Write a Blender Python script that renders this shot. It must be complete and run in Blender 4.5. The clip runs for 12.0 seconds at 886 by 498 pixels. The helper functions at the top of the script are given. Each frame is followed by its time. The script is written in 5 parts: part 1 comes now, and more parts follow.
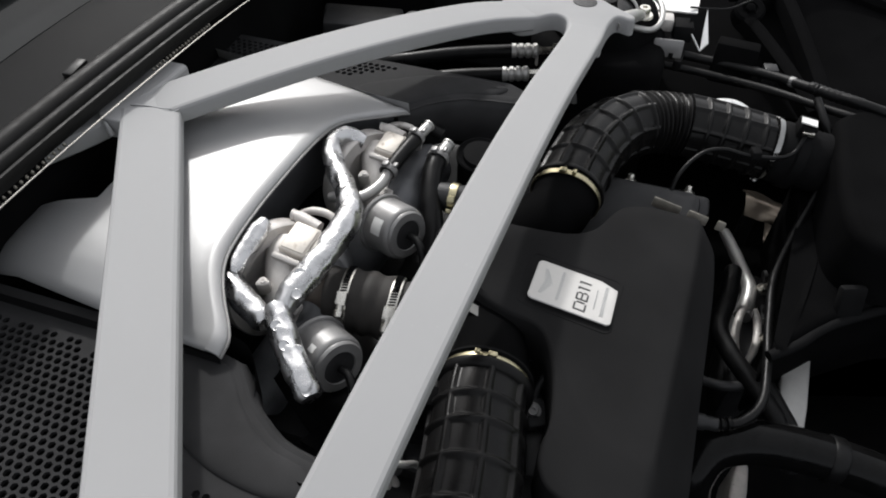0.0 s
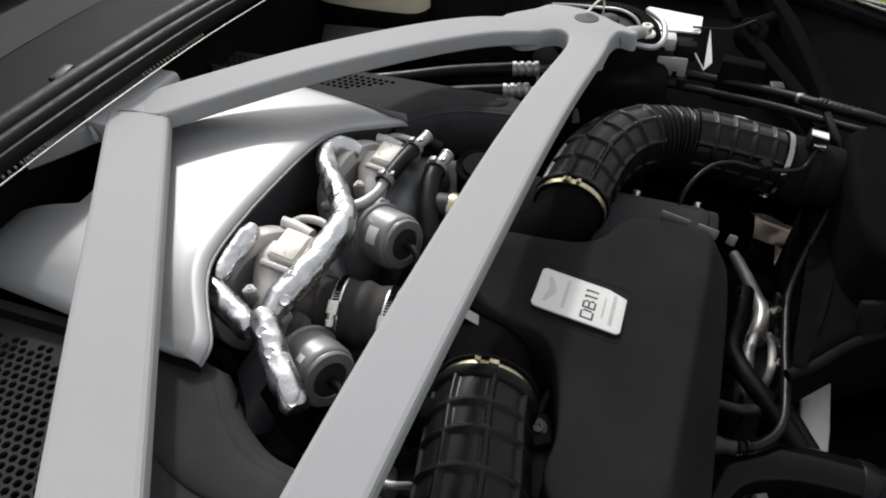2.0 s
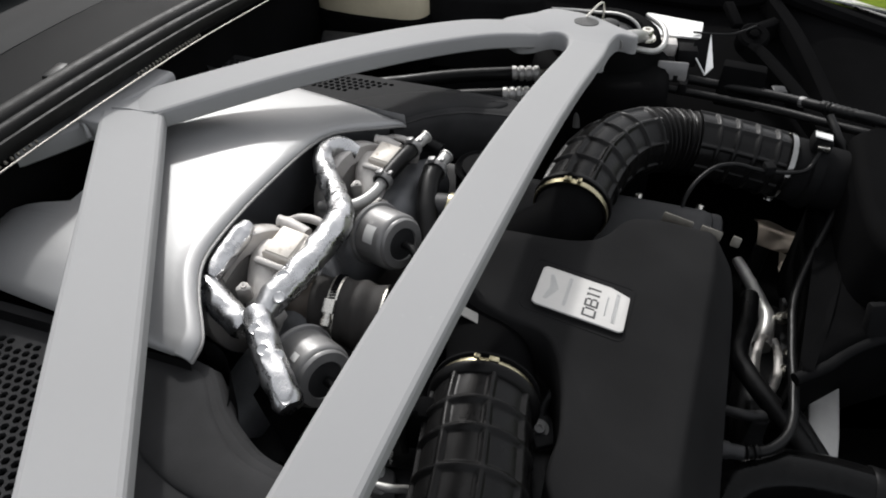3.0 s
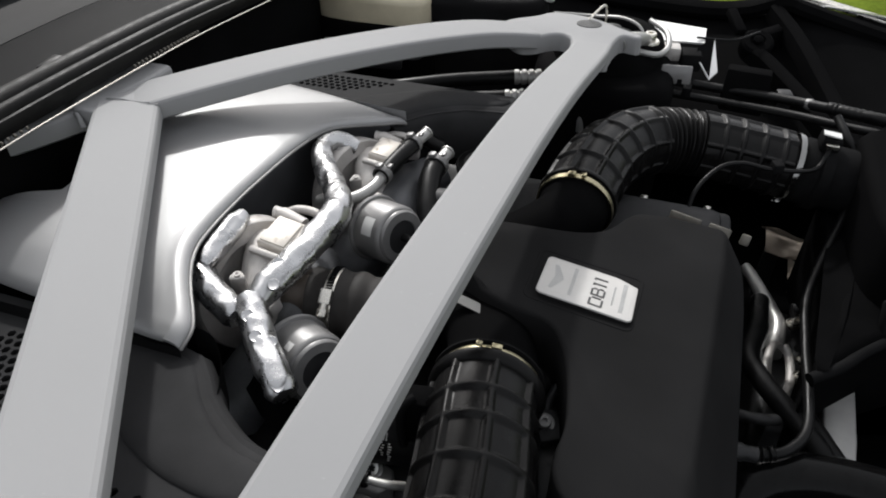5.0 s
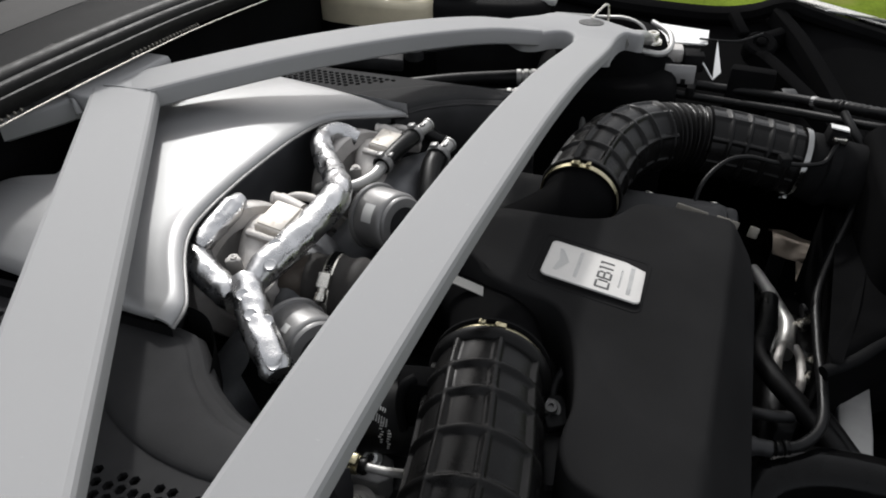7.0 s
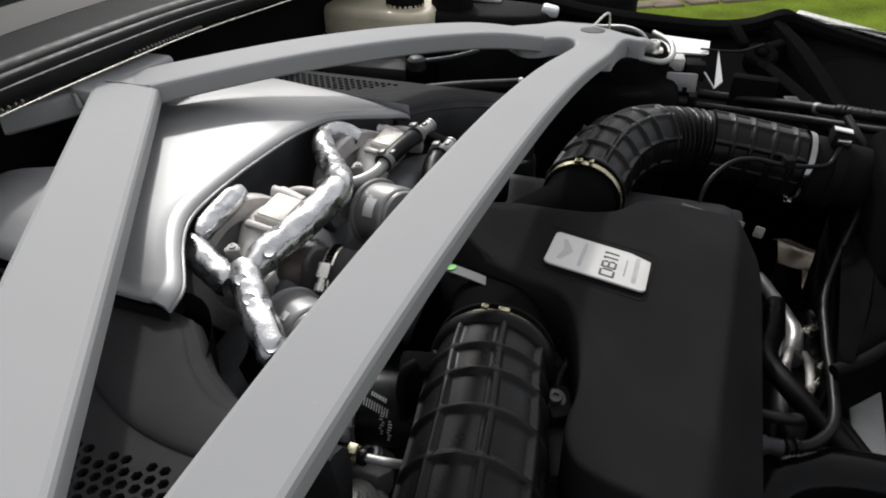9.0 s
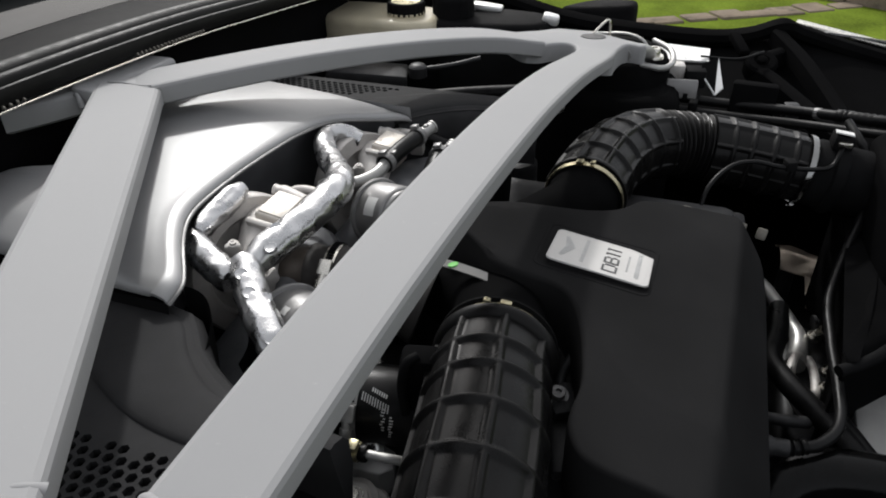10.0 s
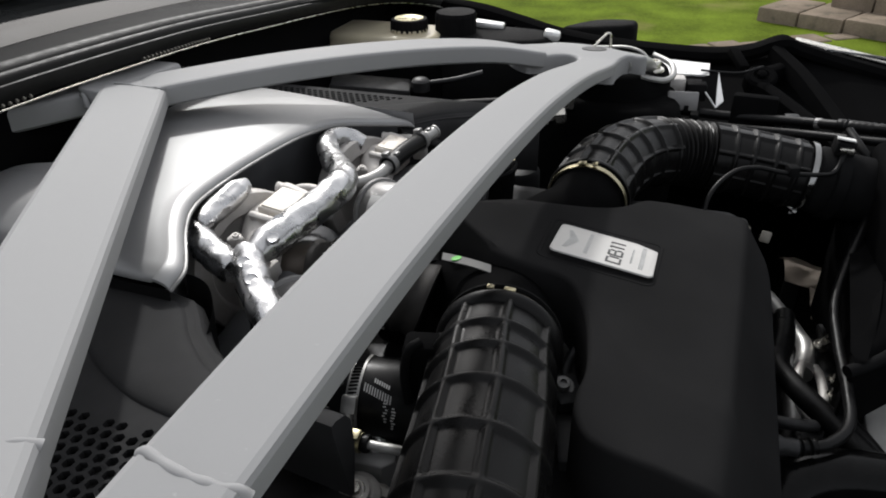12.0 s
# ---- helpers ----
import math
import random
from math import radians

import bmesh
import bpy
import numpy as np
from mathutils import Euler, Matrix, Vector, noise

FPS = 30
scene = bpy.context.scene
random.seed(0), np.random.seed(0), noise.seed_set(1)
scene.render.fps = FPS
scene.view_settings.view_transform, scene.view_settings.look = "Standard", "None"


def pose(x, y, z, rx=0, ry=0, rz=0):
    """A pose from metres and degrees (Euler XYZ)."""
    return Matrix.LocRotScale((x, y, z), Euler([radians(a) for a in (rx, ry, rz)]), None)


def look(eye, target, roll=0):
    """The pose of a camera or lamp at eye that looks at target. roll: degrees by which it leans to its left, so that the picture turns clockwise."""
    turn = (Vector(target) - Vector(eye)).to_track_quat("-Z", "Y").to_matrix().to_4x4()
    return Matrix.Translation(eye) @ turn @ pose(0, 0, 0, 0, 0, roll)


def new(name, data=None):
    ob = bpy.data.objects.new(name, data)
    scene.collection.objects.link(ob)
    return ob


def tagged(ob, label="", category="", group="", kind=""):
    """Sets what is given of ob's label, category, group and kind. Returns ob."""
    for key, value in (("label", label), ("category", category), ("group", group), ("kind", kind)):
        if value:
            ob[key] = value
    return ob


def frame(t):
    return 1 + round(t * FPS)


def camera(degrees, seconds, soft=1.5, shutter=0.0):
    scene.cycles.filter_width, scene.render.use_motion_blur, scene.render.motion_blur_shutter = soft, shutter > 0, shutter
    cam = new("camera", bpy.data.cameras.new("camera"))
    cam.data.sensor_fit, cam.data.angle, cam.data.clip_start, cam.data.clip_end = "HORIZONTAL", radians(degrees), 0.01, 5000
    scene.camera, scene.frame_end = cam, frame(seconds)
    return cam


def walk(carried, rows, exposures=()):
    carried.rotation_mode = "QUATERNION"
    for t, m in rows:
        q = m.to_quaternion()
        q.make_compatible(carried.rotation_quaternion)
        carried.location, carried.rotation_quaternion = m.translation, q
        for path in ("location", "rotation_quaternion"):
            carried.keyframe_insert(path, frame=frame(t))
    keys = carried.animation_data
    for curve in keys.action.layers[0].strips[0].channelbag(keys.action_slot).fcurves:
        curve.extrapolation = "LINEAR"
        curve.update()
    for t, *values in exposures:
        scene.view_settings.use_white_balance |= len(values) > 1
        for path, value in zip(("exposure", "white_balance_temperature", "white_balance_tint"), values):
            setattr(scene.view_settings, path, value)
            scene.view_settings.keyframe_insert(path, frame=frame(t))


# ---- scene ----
cam = camera(64.2, 12.0, 1.9)
METRES, EYE, TILT, LEAN, TURN = 0.24, 1.33, -47.5, 0.0, 18.0
ROWS = [
    (0.0, 0.0, 0.0, 0.0, 0.0, 0.0, -0.0),
    (0.5, 0.0041, 0.0416, -0.0389, 0.05, 0.9, 0.01),
    (1.0, 0.0074, 0.0832, -0.08, 0.09, 1.98, 0.03),
    (1.5, 0.0122, 0.1181, -0.1155, 0.15, 2.94, 0.03),
    (2.0, 0.0151, 0.1543, -0.1562, 0.18, 3.94, 0.05),
    (2.5, 0.0203, 0.1854, -0.1928, 0.23, 4.75, 0.08),
    (3.0, 0.024, 0.218, -0.2326, 0.27, 5.54, 0.11),
    (5.0, 0.0284, 0.3174, -0.368, 0.46, 8.0, 0.06),
    (5.5, 0.029, 0.3399, -0.4006, 0.5, 8.53, 0.07),
    (6.0, 0.0293, 0.3639, -0.4375, 0.56, 9.11, 0.09),
    (6.5, 0.0293, 0.3847, -0.4712, 0.6, 9.62, 0.1),
    (7.0, 0.0292, 0.4053, -0.507, 0.65, 10.21, 0.12),
    (9.0, 0.0298, 0.4648, -0.6366, 0.85, 12.79, 0.1),
    (9.5, 0.0289, 0.4793, -0.6686, 0.88, 13.5, 0.11),
    (10.0, 0.0275, 0.4929, -0.7026, 0.93, 14.26, 0.1),
    (10.5, 0.026, 0.5051, -0.7344, 0.97, 14.95, 0.09),
    (11.0, 0.0248, 0.5177, -0.769, 1.03, 15.68, 0.09),
    (11.5, 0.0238, 0.528, -0.799, 1.07, 16.33, 0.08),
    (12.0, 0.0236, 0.5367, -0.8279, 1.11, 17.0, 0.08),
]
walk(cam, [(t, pose(0, 0, EYE, TILT, LEAN, TURN) @ pose(METRES * x, METRES * y, METRES * z, 90 + pitch, roll, yaw)) for t, x, y, z, yaw, pitch, roll in ROWS],
     exposures=[(0.0, 0.72, 6400, 9), (6.0, 0.62, 6400, 9), (12.0, 0.54, 6400, 9)])

# ---- light ----
from mathutils.geometry import delaunay_2d_cdt

world = bpy.data.worlds.new("world")
scene.world = world
world.use_nodes = True
wn = world.node_tree
sky = wn.nodes.new("ShaderNodeTexSky")
sky.sky_type = "NISHITA"
sky.sun_disc = False
sky.air_density, sky.dust_density, sky.ozone_density = 0.55, 5.0, 0.6
SUN_EL, SUN_AZ = 39.0, 122.0          # elevation, and the compass angle of the sun counted from +x towards +y
sky.sun_elevation = radians(SUN_EL)
sky.sun_rotation = radians(90 - SUN_AZ)
pale = wn.nodes.new("ShaderNodeHueSaturation")     # thin cloud: a paler sky than clear air gives
pale.inputs["Saturation"].default_value = 0.42
wn.links.new(sky.outputs["Color"], pale.inputs["Color"])
veil = wn.nodes.new("ShaderNodeMix")               # an even veil of high cloud over the whole sky
veil.data_type = "RGBA"
veil.inputs["Factor"].default_value = 0.6
veil.inputs["B"].default_value = (4.0, 4.0, 4.05, 1)
wn.links.new(pale.outputs["Color"], veil.inputs["A"])
wn.links.new(veil.outputs["Result"], wn.nodes["Background"].inputs["Color"])
wn.nodes["Background"].inputs["Strength"].default_value = 0.165
sun_data = bpy.data.lights.new("sun", "SUN")
sun_data.energy, sun_data.angle, sun_data.color = 1.7, radians(3.0), (1.0, 0.98, 0.955)
sun = new("sun", sun_data)
sun_way = Vector((math.cos(radians(SUN_EL)) * math.cos(radians(SUN_AZ)), math.cos(radians(SUN_EL)) * math.sin(radians(SUN_AZ)), math.sin(radians(SUN_EL))))
sun.matrix_world = look(sun_way * 8, (0, 0, 0))


# ---- materials ----
def material(name, colour, rough=0.5, metal=0.0, vary=0.15, scale=60.0, fine=900.0, bump=0.05, rough_vary=0.12, coat=0.0, brushed=None, stain=None, spec=0.5):
    """Base colour varied at two scales, roughness variation and fine relief."""
    m = bpy.data.materials.new(name)
    m.use_nodes = True
    t = m.node_tree
    b = t.nodes["Principled BSDF"]
    co = t.nodes.new("ShaderNodeTexCoord")
    mp = t.nodes.new("ShaderNodeMapping")
    t.links.new(co.outputs["Object"], mp.inputs["Vector"])
    if brushed:
        mp.inputs["Scale"].default_value = brushed
    n1 = t.nodes.new("ShaderNodeTexNoise")
    n1.inputs["Scale"].default_value, n1.inputs["Detail"].default_value = scale, 6
    n2 = t.nodes.new("ShaderNodeTexNoise")
    n2.inputs["Scale"].default_value, n2.inputs["Detail"].default_value = fine, 3
    t.links.new(co.outputs["Object"], n1.inputs["Vector"])
    t.links.new(mp.outputs["Vector"], n2.inputs["Vector"])
    mix = t.nodes.new("ShaderNodeMath")
    mix.operation = "MULTIPLY_ADD"
    t.links.new(n2.outputs["Fac"], mix.inputs[0])
    mix.inputs[1].default_value = 0.5
    t.links.new(n1.outputs["Fac"], mix.inputs[2])
    ramp = t.nodes.new("ShaderNodeValToRGB")
    lo, hi = [max(0.0, c * (1 - vary)) for c in colour], [min(1.0, c * (1 + vary)) for c in colour]
    ramp.color_ramp.elements[0].position, ramp.color_ramp.elements[1].position = 0.5, 1.0
    ramp.color_ramp.elements[0].color, ramp.color_ramp.elements[1].color = (*lo, 1), (*hi, 1)
    t.links.new(mix.outputs[0], ramp.inputs["Fac"])
    out = ramp.outputs["Color"]
    if stain:
        n3 = t.nodes.new("ShaderNodeTexNoise")
        n3.inputs["Scale"].default_value, n3.inputs["Detail"].default_value = stain[1], 8
        t.links.new(co.outputs["Object"], n3.inputs["Vector"])
        r3 = t.nodes.new("ShaderNodeValToRGB")
        r3.color_ramp.elements[0].position, r3.color_ramp.elements[1].position = stain[2], stain[2] + 0.15
        t.links.new(n3.outputs["Fac"], r3.inputs["Fac"])
        mc = t.nodes.new("ShaderNodeMix")
        mc.data_type = "RGBA"
        t.links.new(r3.outputs["Color"], mc.inputs["Factor"])
        t.links.new(out, mc.inputs["A"])
        mc.inputs["B"].default_value = (*stain[0], 1)
        out = mc.outputs["Result"]
    t.links.new(out, b.inputs["Base Color"])
    rr = t.nodes.new("ShaderNodeMapRange")
    rr.inputs["From Min"].default_value, rr.inputs["From Max"].default_value = 0.5, 1.0
    rr.inputs["To Min"].default_value, rr.inputs["To Max"].default_value = max(0.02, rough - rough_vary), min(1, rough + rough_vary)
    t.links.new(mix.outputs[0], rr.inputs["Value"])
    t.links.new(rr.outputs["Result"], b.inputs["Roughness"])
    b.inputs["Metallic"].default_value = metal
    b.inputs["Specular IOR Level"].default_value = spec
    if spec <= 0.1:
        b.inputs["IOR"].default_value = 1.22          # grained matt black: hardly any sheen at a flat angle
    b.inputs["Coat Weight"].default_value = coat
    if bump:
        bp = t.nodes.new("ShaderNodeBump")
        bp.inputs["Strength"].default_value, bp.inputs["Distance"].default_value = bump, 0.001
        t.links.new(n2.outputs["Fac"], bp.inputs["Height"])
        t.links.new(bp.outputs["Normal"], b.inputs["Normal"])
    return m


M_BRACE = material("silver_powder_coat", (0.265, 0.265, 0.267), 0.62, 0.0, 0.03, 9, 2500, 0.06, 0.03, stain=((0.33, 0.33, 0.33), 260, 0.69), spec=0.12)
M_SHIELD = material("satin_silver_metal", (0.285, 0.285, 0.287), 0.40, 0.36, 0.06, 14, 1800, 0.05, 0.04, spec=0.35)
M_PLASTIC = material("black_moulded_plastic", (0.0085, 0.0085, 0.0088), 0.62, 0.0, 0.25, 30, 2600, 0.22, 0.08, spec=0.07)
M_COVER = material("black_engine_cover_plastic", (0.0150, 0.0149, 0.0152), 0.80, 0.0, 0.22, 12, 3000, 0.12, 0.05, stain=((0.0125, 0.0125, 0.0122), 45, 0.72), spec=0.025)
M_RUBBER = material("black_duct_rubber", (0.0060, 0.0058, 0.0058), 0.32, 0.0, 0.3, 40, 1500, 0.10, 0.10, stain=((0.011, 0.0105, 0.010), 70, 0.66), spec=0.14)
M_HOSE = material("black_hose_rubber", (0.005, 0.005, 0.0052), 0.38, 0.0, 0.3, 60, 1800, 0.1, spec=0.15)
M_GLOSS = material("glossy_black_hose_rubber", (0.0035, 0.0035, 0.0036), 0.15, 0.0, 0.3, 60, 1800, 0.05, spec=0.12)
M_SEAL = material("black_seal_rubber", (0.010, 0.0097, 0.0095), 0.48, 0.0, 0.3, 80, 2200, 0.2, spec=0.12)
M_FOIL = material("crinkled_aluminium_foil", (0.50, 0.50, 0.505), 0.29, 1.0, 0.08, 60, 320, 0.22, 0.08)
M_CAST = material("cast_aluminium", (0.47, 0.45, 0.43), 0.52, 0.35, 0.2, 50, 1400, 0.4, 0.12, stain=((0.22, 0.19, 0.16), 60, 0.62))
M_BOSS = material("machined_pale_alloy", (0.56, 0.525, 0.475), 0.48, 0.3, 0.15, 60, 900, 0.2, 0.1, stain=((0.27, 0.22, 0.17), 120, 0.6))
M_PIPE = material("bright_alloy_pipe", (0.36, 0.355, 0.345), 0.42, 0.6, 0.1, 60, 1200, 0.1)
M_STEEL = material("zinc_plated_steel", (0.62, 0.6, 0.55), 0.28, 1.0, 0.1, 90, 1500, 0.1)
M_BAND = material("polished_steel_band", (0.27, 0.27, 0.265), 0.16, 1.0, 0.1, 90, 1500, 0.03)
M_BROWN = material("heat_browned_steel", (0.085, 0.072, 0.062), 0.45, 0.5, 0.25, 60, 900, 0.2)
M_BRASS = material("yellow_zinc_steel", (0.42, 0.38, 0.25), 0.32, 1.0, 0.2, 90, 1500, 0.1, stain=((0.12, 0.11, 0.08), 140, 0.6))
M_CAN = material("grey_actuator_steel", (0.19, 0.187, 0.185), 0.40, 0.4, 0.12, 40, 1500, 0.15)
M_DARK = material("dark_cast_metal", (0.025, 0.025, 0.026), 0.5, 0.3, 0.3, 60, 900, 0.3, spec=0.3)
M_BAY = material("black_bay_liner", (0.005, 0.005, 0.0052), 0.75, 0.0, 0.3, 20, 700, 0.2, spec=0.05)
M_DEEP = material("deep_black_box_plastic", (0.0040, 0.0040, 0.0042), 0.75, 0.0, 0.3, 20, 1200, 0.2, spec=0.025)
# bluish dark tone of the shaded turbo gap, put into the colour
M_INNER = material("bluish_gap_fill_metal", (0.085, 0.087, 0.093), 0.5, 0.3, 0.3, 40, 900, 0.2)
M_PLATE = material("brushed_plaque_aluminium", (0.46, 0.45, 0.435), 0.55, 0.25, 0.05, 20, 700, 0.12, 0.05, brushed=(0.06, 1, 1))
M_INK = material("dark_engraved_ink", (0.05, 0.05, 0.05), 0.5, 0.0, 0.1, 50, 900, 0.0)
M_FAINT = material("faint_engraved_grey", (0.40, 0.40, 0.395), 0.5, 0.4, 0.1, 50, 900, 0.0)
M_WHITE = material("white_label_paper", (0.55, 0.55, 0.54), 0.55, 0.0, 0.05, 60, 900, 0.05)
M_GREEN = material("green_marker_dot", (0.08, 0.42, 0.04), 0.6, 0.0, 0.15, 60, 900, 0.05)
M_PAINTW = material("pale_metal_bracket", (0.72, 0.72, 0.71), 0.35, 0.5, 0.08, 50, 900, 0.08)
M_TANK = material("yellowed_translucent_tank_plastic", (0.50, 0.45, 0.33), 0.4, 0.0, 0.15, 25, 800, 0.05)
M_GUARD = material("heat_tinted_sheet_metal", (0.44, 0.37, 0.30), 0.38, 0.8, 0.15, 40, 700, 0.2)
M_DUSTY = material("dusty_grey_rubber", (0.030, 0.028, 0.0265), 0.62, 0.0, 0.3, 50, 1500, 0.2, stain=((0.04, 0.037, 0.033), 60, 0.6), spec=0.15)
M_PANEL = material("grained_black_panel_plastic", (0.0290, 0.0290, 0.0298), 0.6, 0.0, 0.2, 30, 2600, 0.22, 0.08, spec=0.10)
M_TEETH = material("dull_steel_teeth", (0.16, 0.15, 0.13), 0.5, 0.6, 0.3, 60, 900, 0.2)
# white paper dimmed to grey: the strip's shade is in this colour
M_STRIP = material("shade_dimmed_label_paper", (0.13, 0.13, 0.127), 0.75, 0.0, 0.12, 60, 900, 0.05, spec=0.2)
M_COWL = material("satin_black_scuttle_plastic", (0.0130, 0.0130, 0.0133), 0.50, 0.0, 0.2, 30, 2600, 0.12, 0.06, spec=0.08)
M_BODY = material("silver_car_paint", (0.5, 0.5, 0.51), 0.25, 0.6, 0.05, 40, 3000, 0.0, 0.05, coat=0.8)
M_GRASS = material("lawn_soil", (0.098, 0.135, 0.016), 0.95, 0.0, 0.45, 3.0, 60, 0.5, 0.05, stain=((0.17, 0.16, 0.055), 1.4, 0.60), spec=0.05)
M_STONE = material("weathered_paving_stone", (0.19, 0.155, 0.12), 0.9, 0.0, 0.3, 6, 90, 0.6, 0.08, stain=((0.10, 0.09, 0.07), 9, 0.56), spec=0.1)
M_GLASS = material("tinted_windscreen_glass", (0.02, 0.021, 0.021), 0.06, 0.0, 0.1, 10, 100, 0.0, 0.02, spec=0.24)


# ---- builders ----
def thing(name, at, label, category, group="", kind=""):
    ob = new(name)
    ob.empty_display_size = 0.02
    ob.matrix_world = Matrix.Translation(at)
    return tagged(ob, label, category, group, kind)


def finish(bm, name, mat, smooth=True, angle=40):
    bmesh.ops.remove_doubles(bm, verts=bm.verts, dist=1e-6)
    bmesh.ops.recalc_face_normals(bm, faces=bm.faces)
    me = bpy.data.meshes.new(name)
    bm.to_mesh(me)
    bm.free()
    me.materials.append(mat)
    if smooth:
        me.polygons.foreach_set("use_smooth", [True] * len(me.polygons))
        me.set_sharp_from_angle(angle=radians(angle))
    return me


def part(name, bm, mat, parent=None, label="", smooth=True, angle=40):
    """One mesh, in world coordinates, under its thing or part."""
    ob = new(name, finish(bm, name, mat, smooth, angle))
    if parent is not None:
        ob.parent = parent
        bpy.context.view_layer.update()
        ob.matrix_parent_inverse = parent.matrix_world.inverted()
    if label:
        ob["label"] = label
    return ob


def single(name, bm, mat, label, category, group="", kind="", smooth=True, angle=40):
    return tagged(part(name, bm, mat, None, "", smooth, angle), label, category, group, kind)


def smooth_path(pts, n=8):
    """Catmull-Rom through the points."""
    p = [Vector(q) for q in pts]
    p = [2 * p[0] - p[1]] + p + [2 * p[-1] - p[-2]]
    out = []
    for i in range(1, len(p) - 2):
        a, b, c, d = p[i - 1:i + 3]
        for k in range(n):
            t = k / n
            out.append(0.5 * (2 * b + (c - a) * t + (2 * a - 5 * b + 4 * c - d) * t * t + (3 * b - a - 3 * c + d) * t ** 3))
    return out + [p[-2]]


def frames_along(path, up=(0, 0, 1)):
    """Point, tangent, side and up along a path, carried on without twist."""
    out, u = [], Vector(up)
    for i, q in enumerate(path):
        tg = (path[min(i + 1, len(path) - 1)] - path[max(i - 1, 0)]).normalized()
        u = (u - tg * u.dot(tg)).normalized()
        out.append((q, tg, tg.cross(u), u.copy()))
    return out


def tube(path, r, seg=14, bm=None, cap=True, up=(0, 0, 1)):
    """Sweep a circle; r is a number or a function of (length share, angle, point)."""
    bm = bm or bmesh.new()
    fr = frames_along(path, up)
    rings = []
    for i, (q, tg, s, u) in enumerate(fr):
        ring = []
        for k in range(seg):
            a = 2 * math.pi * k / seg
            w = math.cos(a) * u + math.sin(a) * s
            rr = r(i / (len(fr) - 1), a, q) if callable(r) else r
            ring.append(bm.verts.new(q + w * rr))
        rings.append(ring)
    for a, b in zip(rings, rings[1:]):
        for k in range(seg):
            bm.faces.new((a[k], a[(k + 1) % seg], b[(k + 1) % seg], b[k]))
    if cap:
        bm.faces.new(rings[0])
        bm.faces.new(rings[-1])
    return bm


def sweep(path, profile, bm=None, up=(0, 0, 1), cap=True):
    """Sweep a closed 2D profile of (side, up) along a path."""
    bm = bm or bmesh.new()
    rings = [[bm.verts.new(q + s * a + u * b) for a, b in profile] for q, tg, s, u in frames_along(path, up)]
    n = len(profile)
    for a, b in zip(rings, rings[1:]):
        for k in range(n):
            bm.faces.new((a[k], a[(k + 1) % n], b[(k + 1) % n], b[k]))
    if cap:
        bm.faces.new(rings[0])
        bm.faces.new(rings[-1])
    return bm


def along(origin, axis, up=(0, 0, 1)):
    """A pose with its z along axis and its x near up."""
    z = Vector(axis).normalized()
    x = Vector(up) - z * Vector(up).dot(z)
    x = x.normalized() if x.length > 1e-4 else z.orthogonal().normalized()
    y = z.cross(x)
    m = Matrix((x, y, z)).transposed().to_4x4()
    m.translation = origin
    return m


def lathe(profile, origin, axis, seg=32, bm=None, cap=True, arc=None):
    """Turn (radius, height) pairs round an axis."""
    bm = bm or bmesh.new()
    m = along(origin, axis)
    lo, hi = arc or (0, 2 * math.pi)
    n = seg if arc is None else seg + 1
    rings = [[bm.verts.new(m @ Vector((r * math.cos(lo + (hi - lo) * k / seg), r * math.sin(lo + (hi - lo) * k / seg), h))) for k in range(n)] for r, h in profile]
    for a, b in zip(rings, rings[1:]):
        for k in range(n if arc is None else n - 1):
            bm.faces.new((a[k], a[(k + 1) % n], b[(k + 1) % n], b[k]))
    if cap and arc is None:
        bm.faces.new(rings[0])
        bm.faces.new(rings[-1])
    if arc is not None and cap:
        bm.faces.new([r[0] for r in rings])
        bm.faces.new([r[-1] for r in rings])
    return bm


def box(size, m, bevel=0.0, bm=None, seg=2):
    """A bevelled box at a pose."""
    b2 = bmesh.new()
    bmesh.ops.create_cube(b2, size=1)
    for v in b2.verts:
        v.co = Vector((v.co.x * size[0], v.co.y * size[1], v.co.z * size[2]))
    if bevel:
        bmesh.ops.bevel(b2, geom=list(b2.edges), offset=bevel, segments=seg, affect="EDGES", profile=0.5)
    b2.transform(m)
    if bm is None:
        return b2
    return merge(bm, b2)


def merge(bm, other):
    me = bpy.data.meshes.new("joined")
    other.to_mesh(me)
    other.free()
    bm.from_mesh(me)
    bpy.data.meshes.remove(me)
    return bm


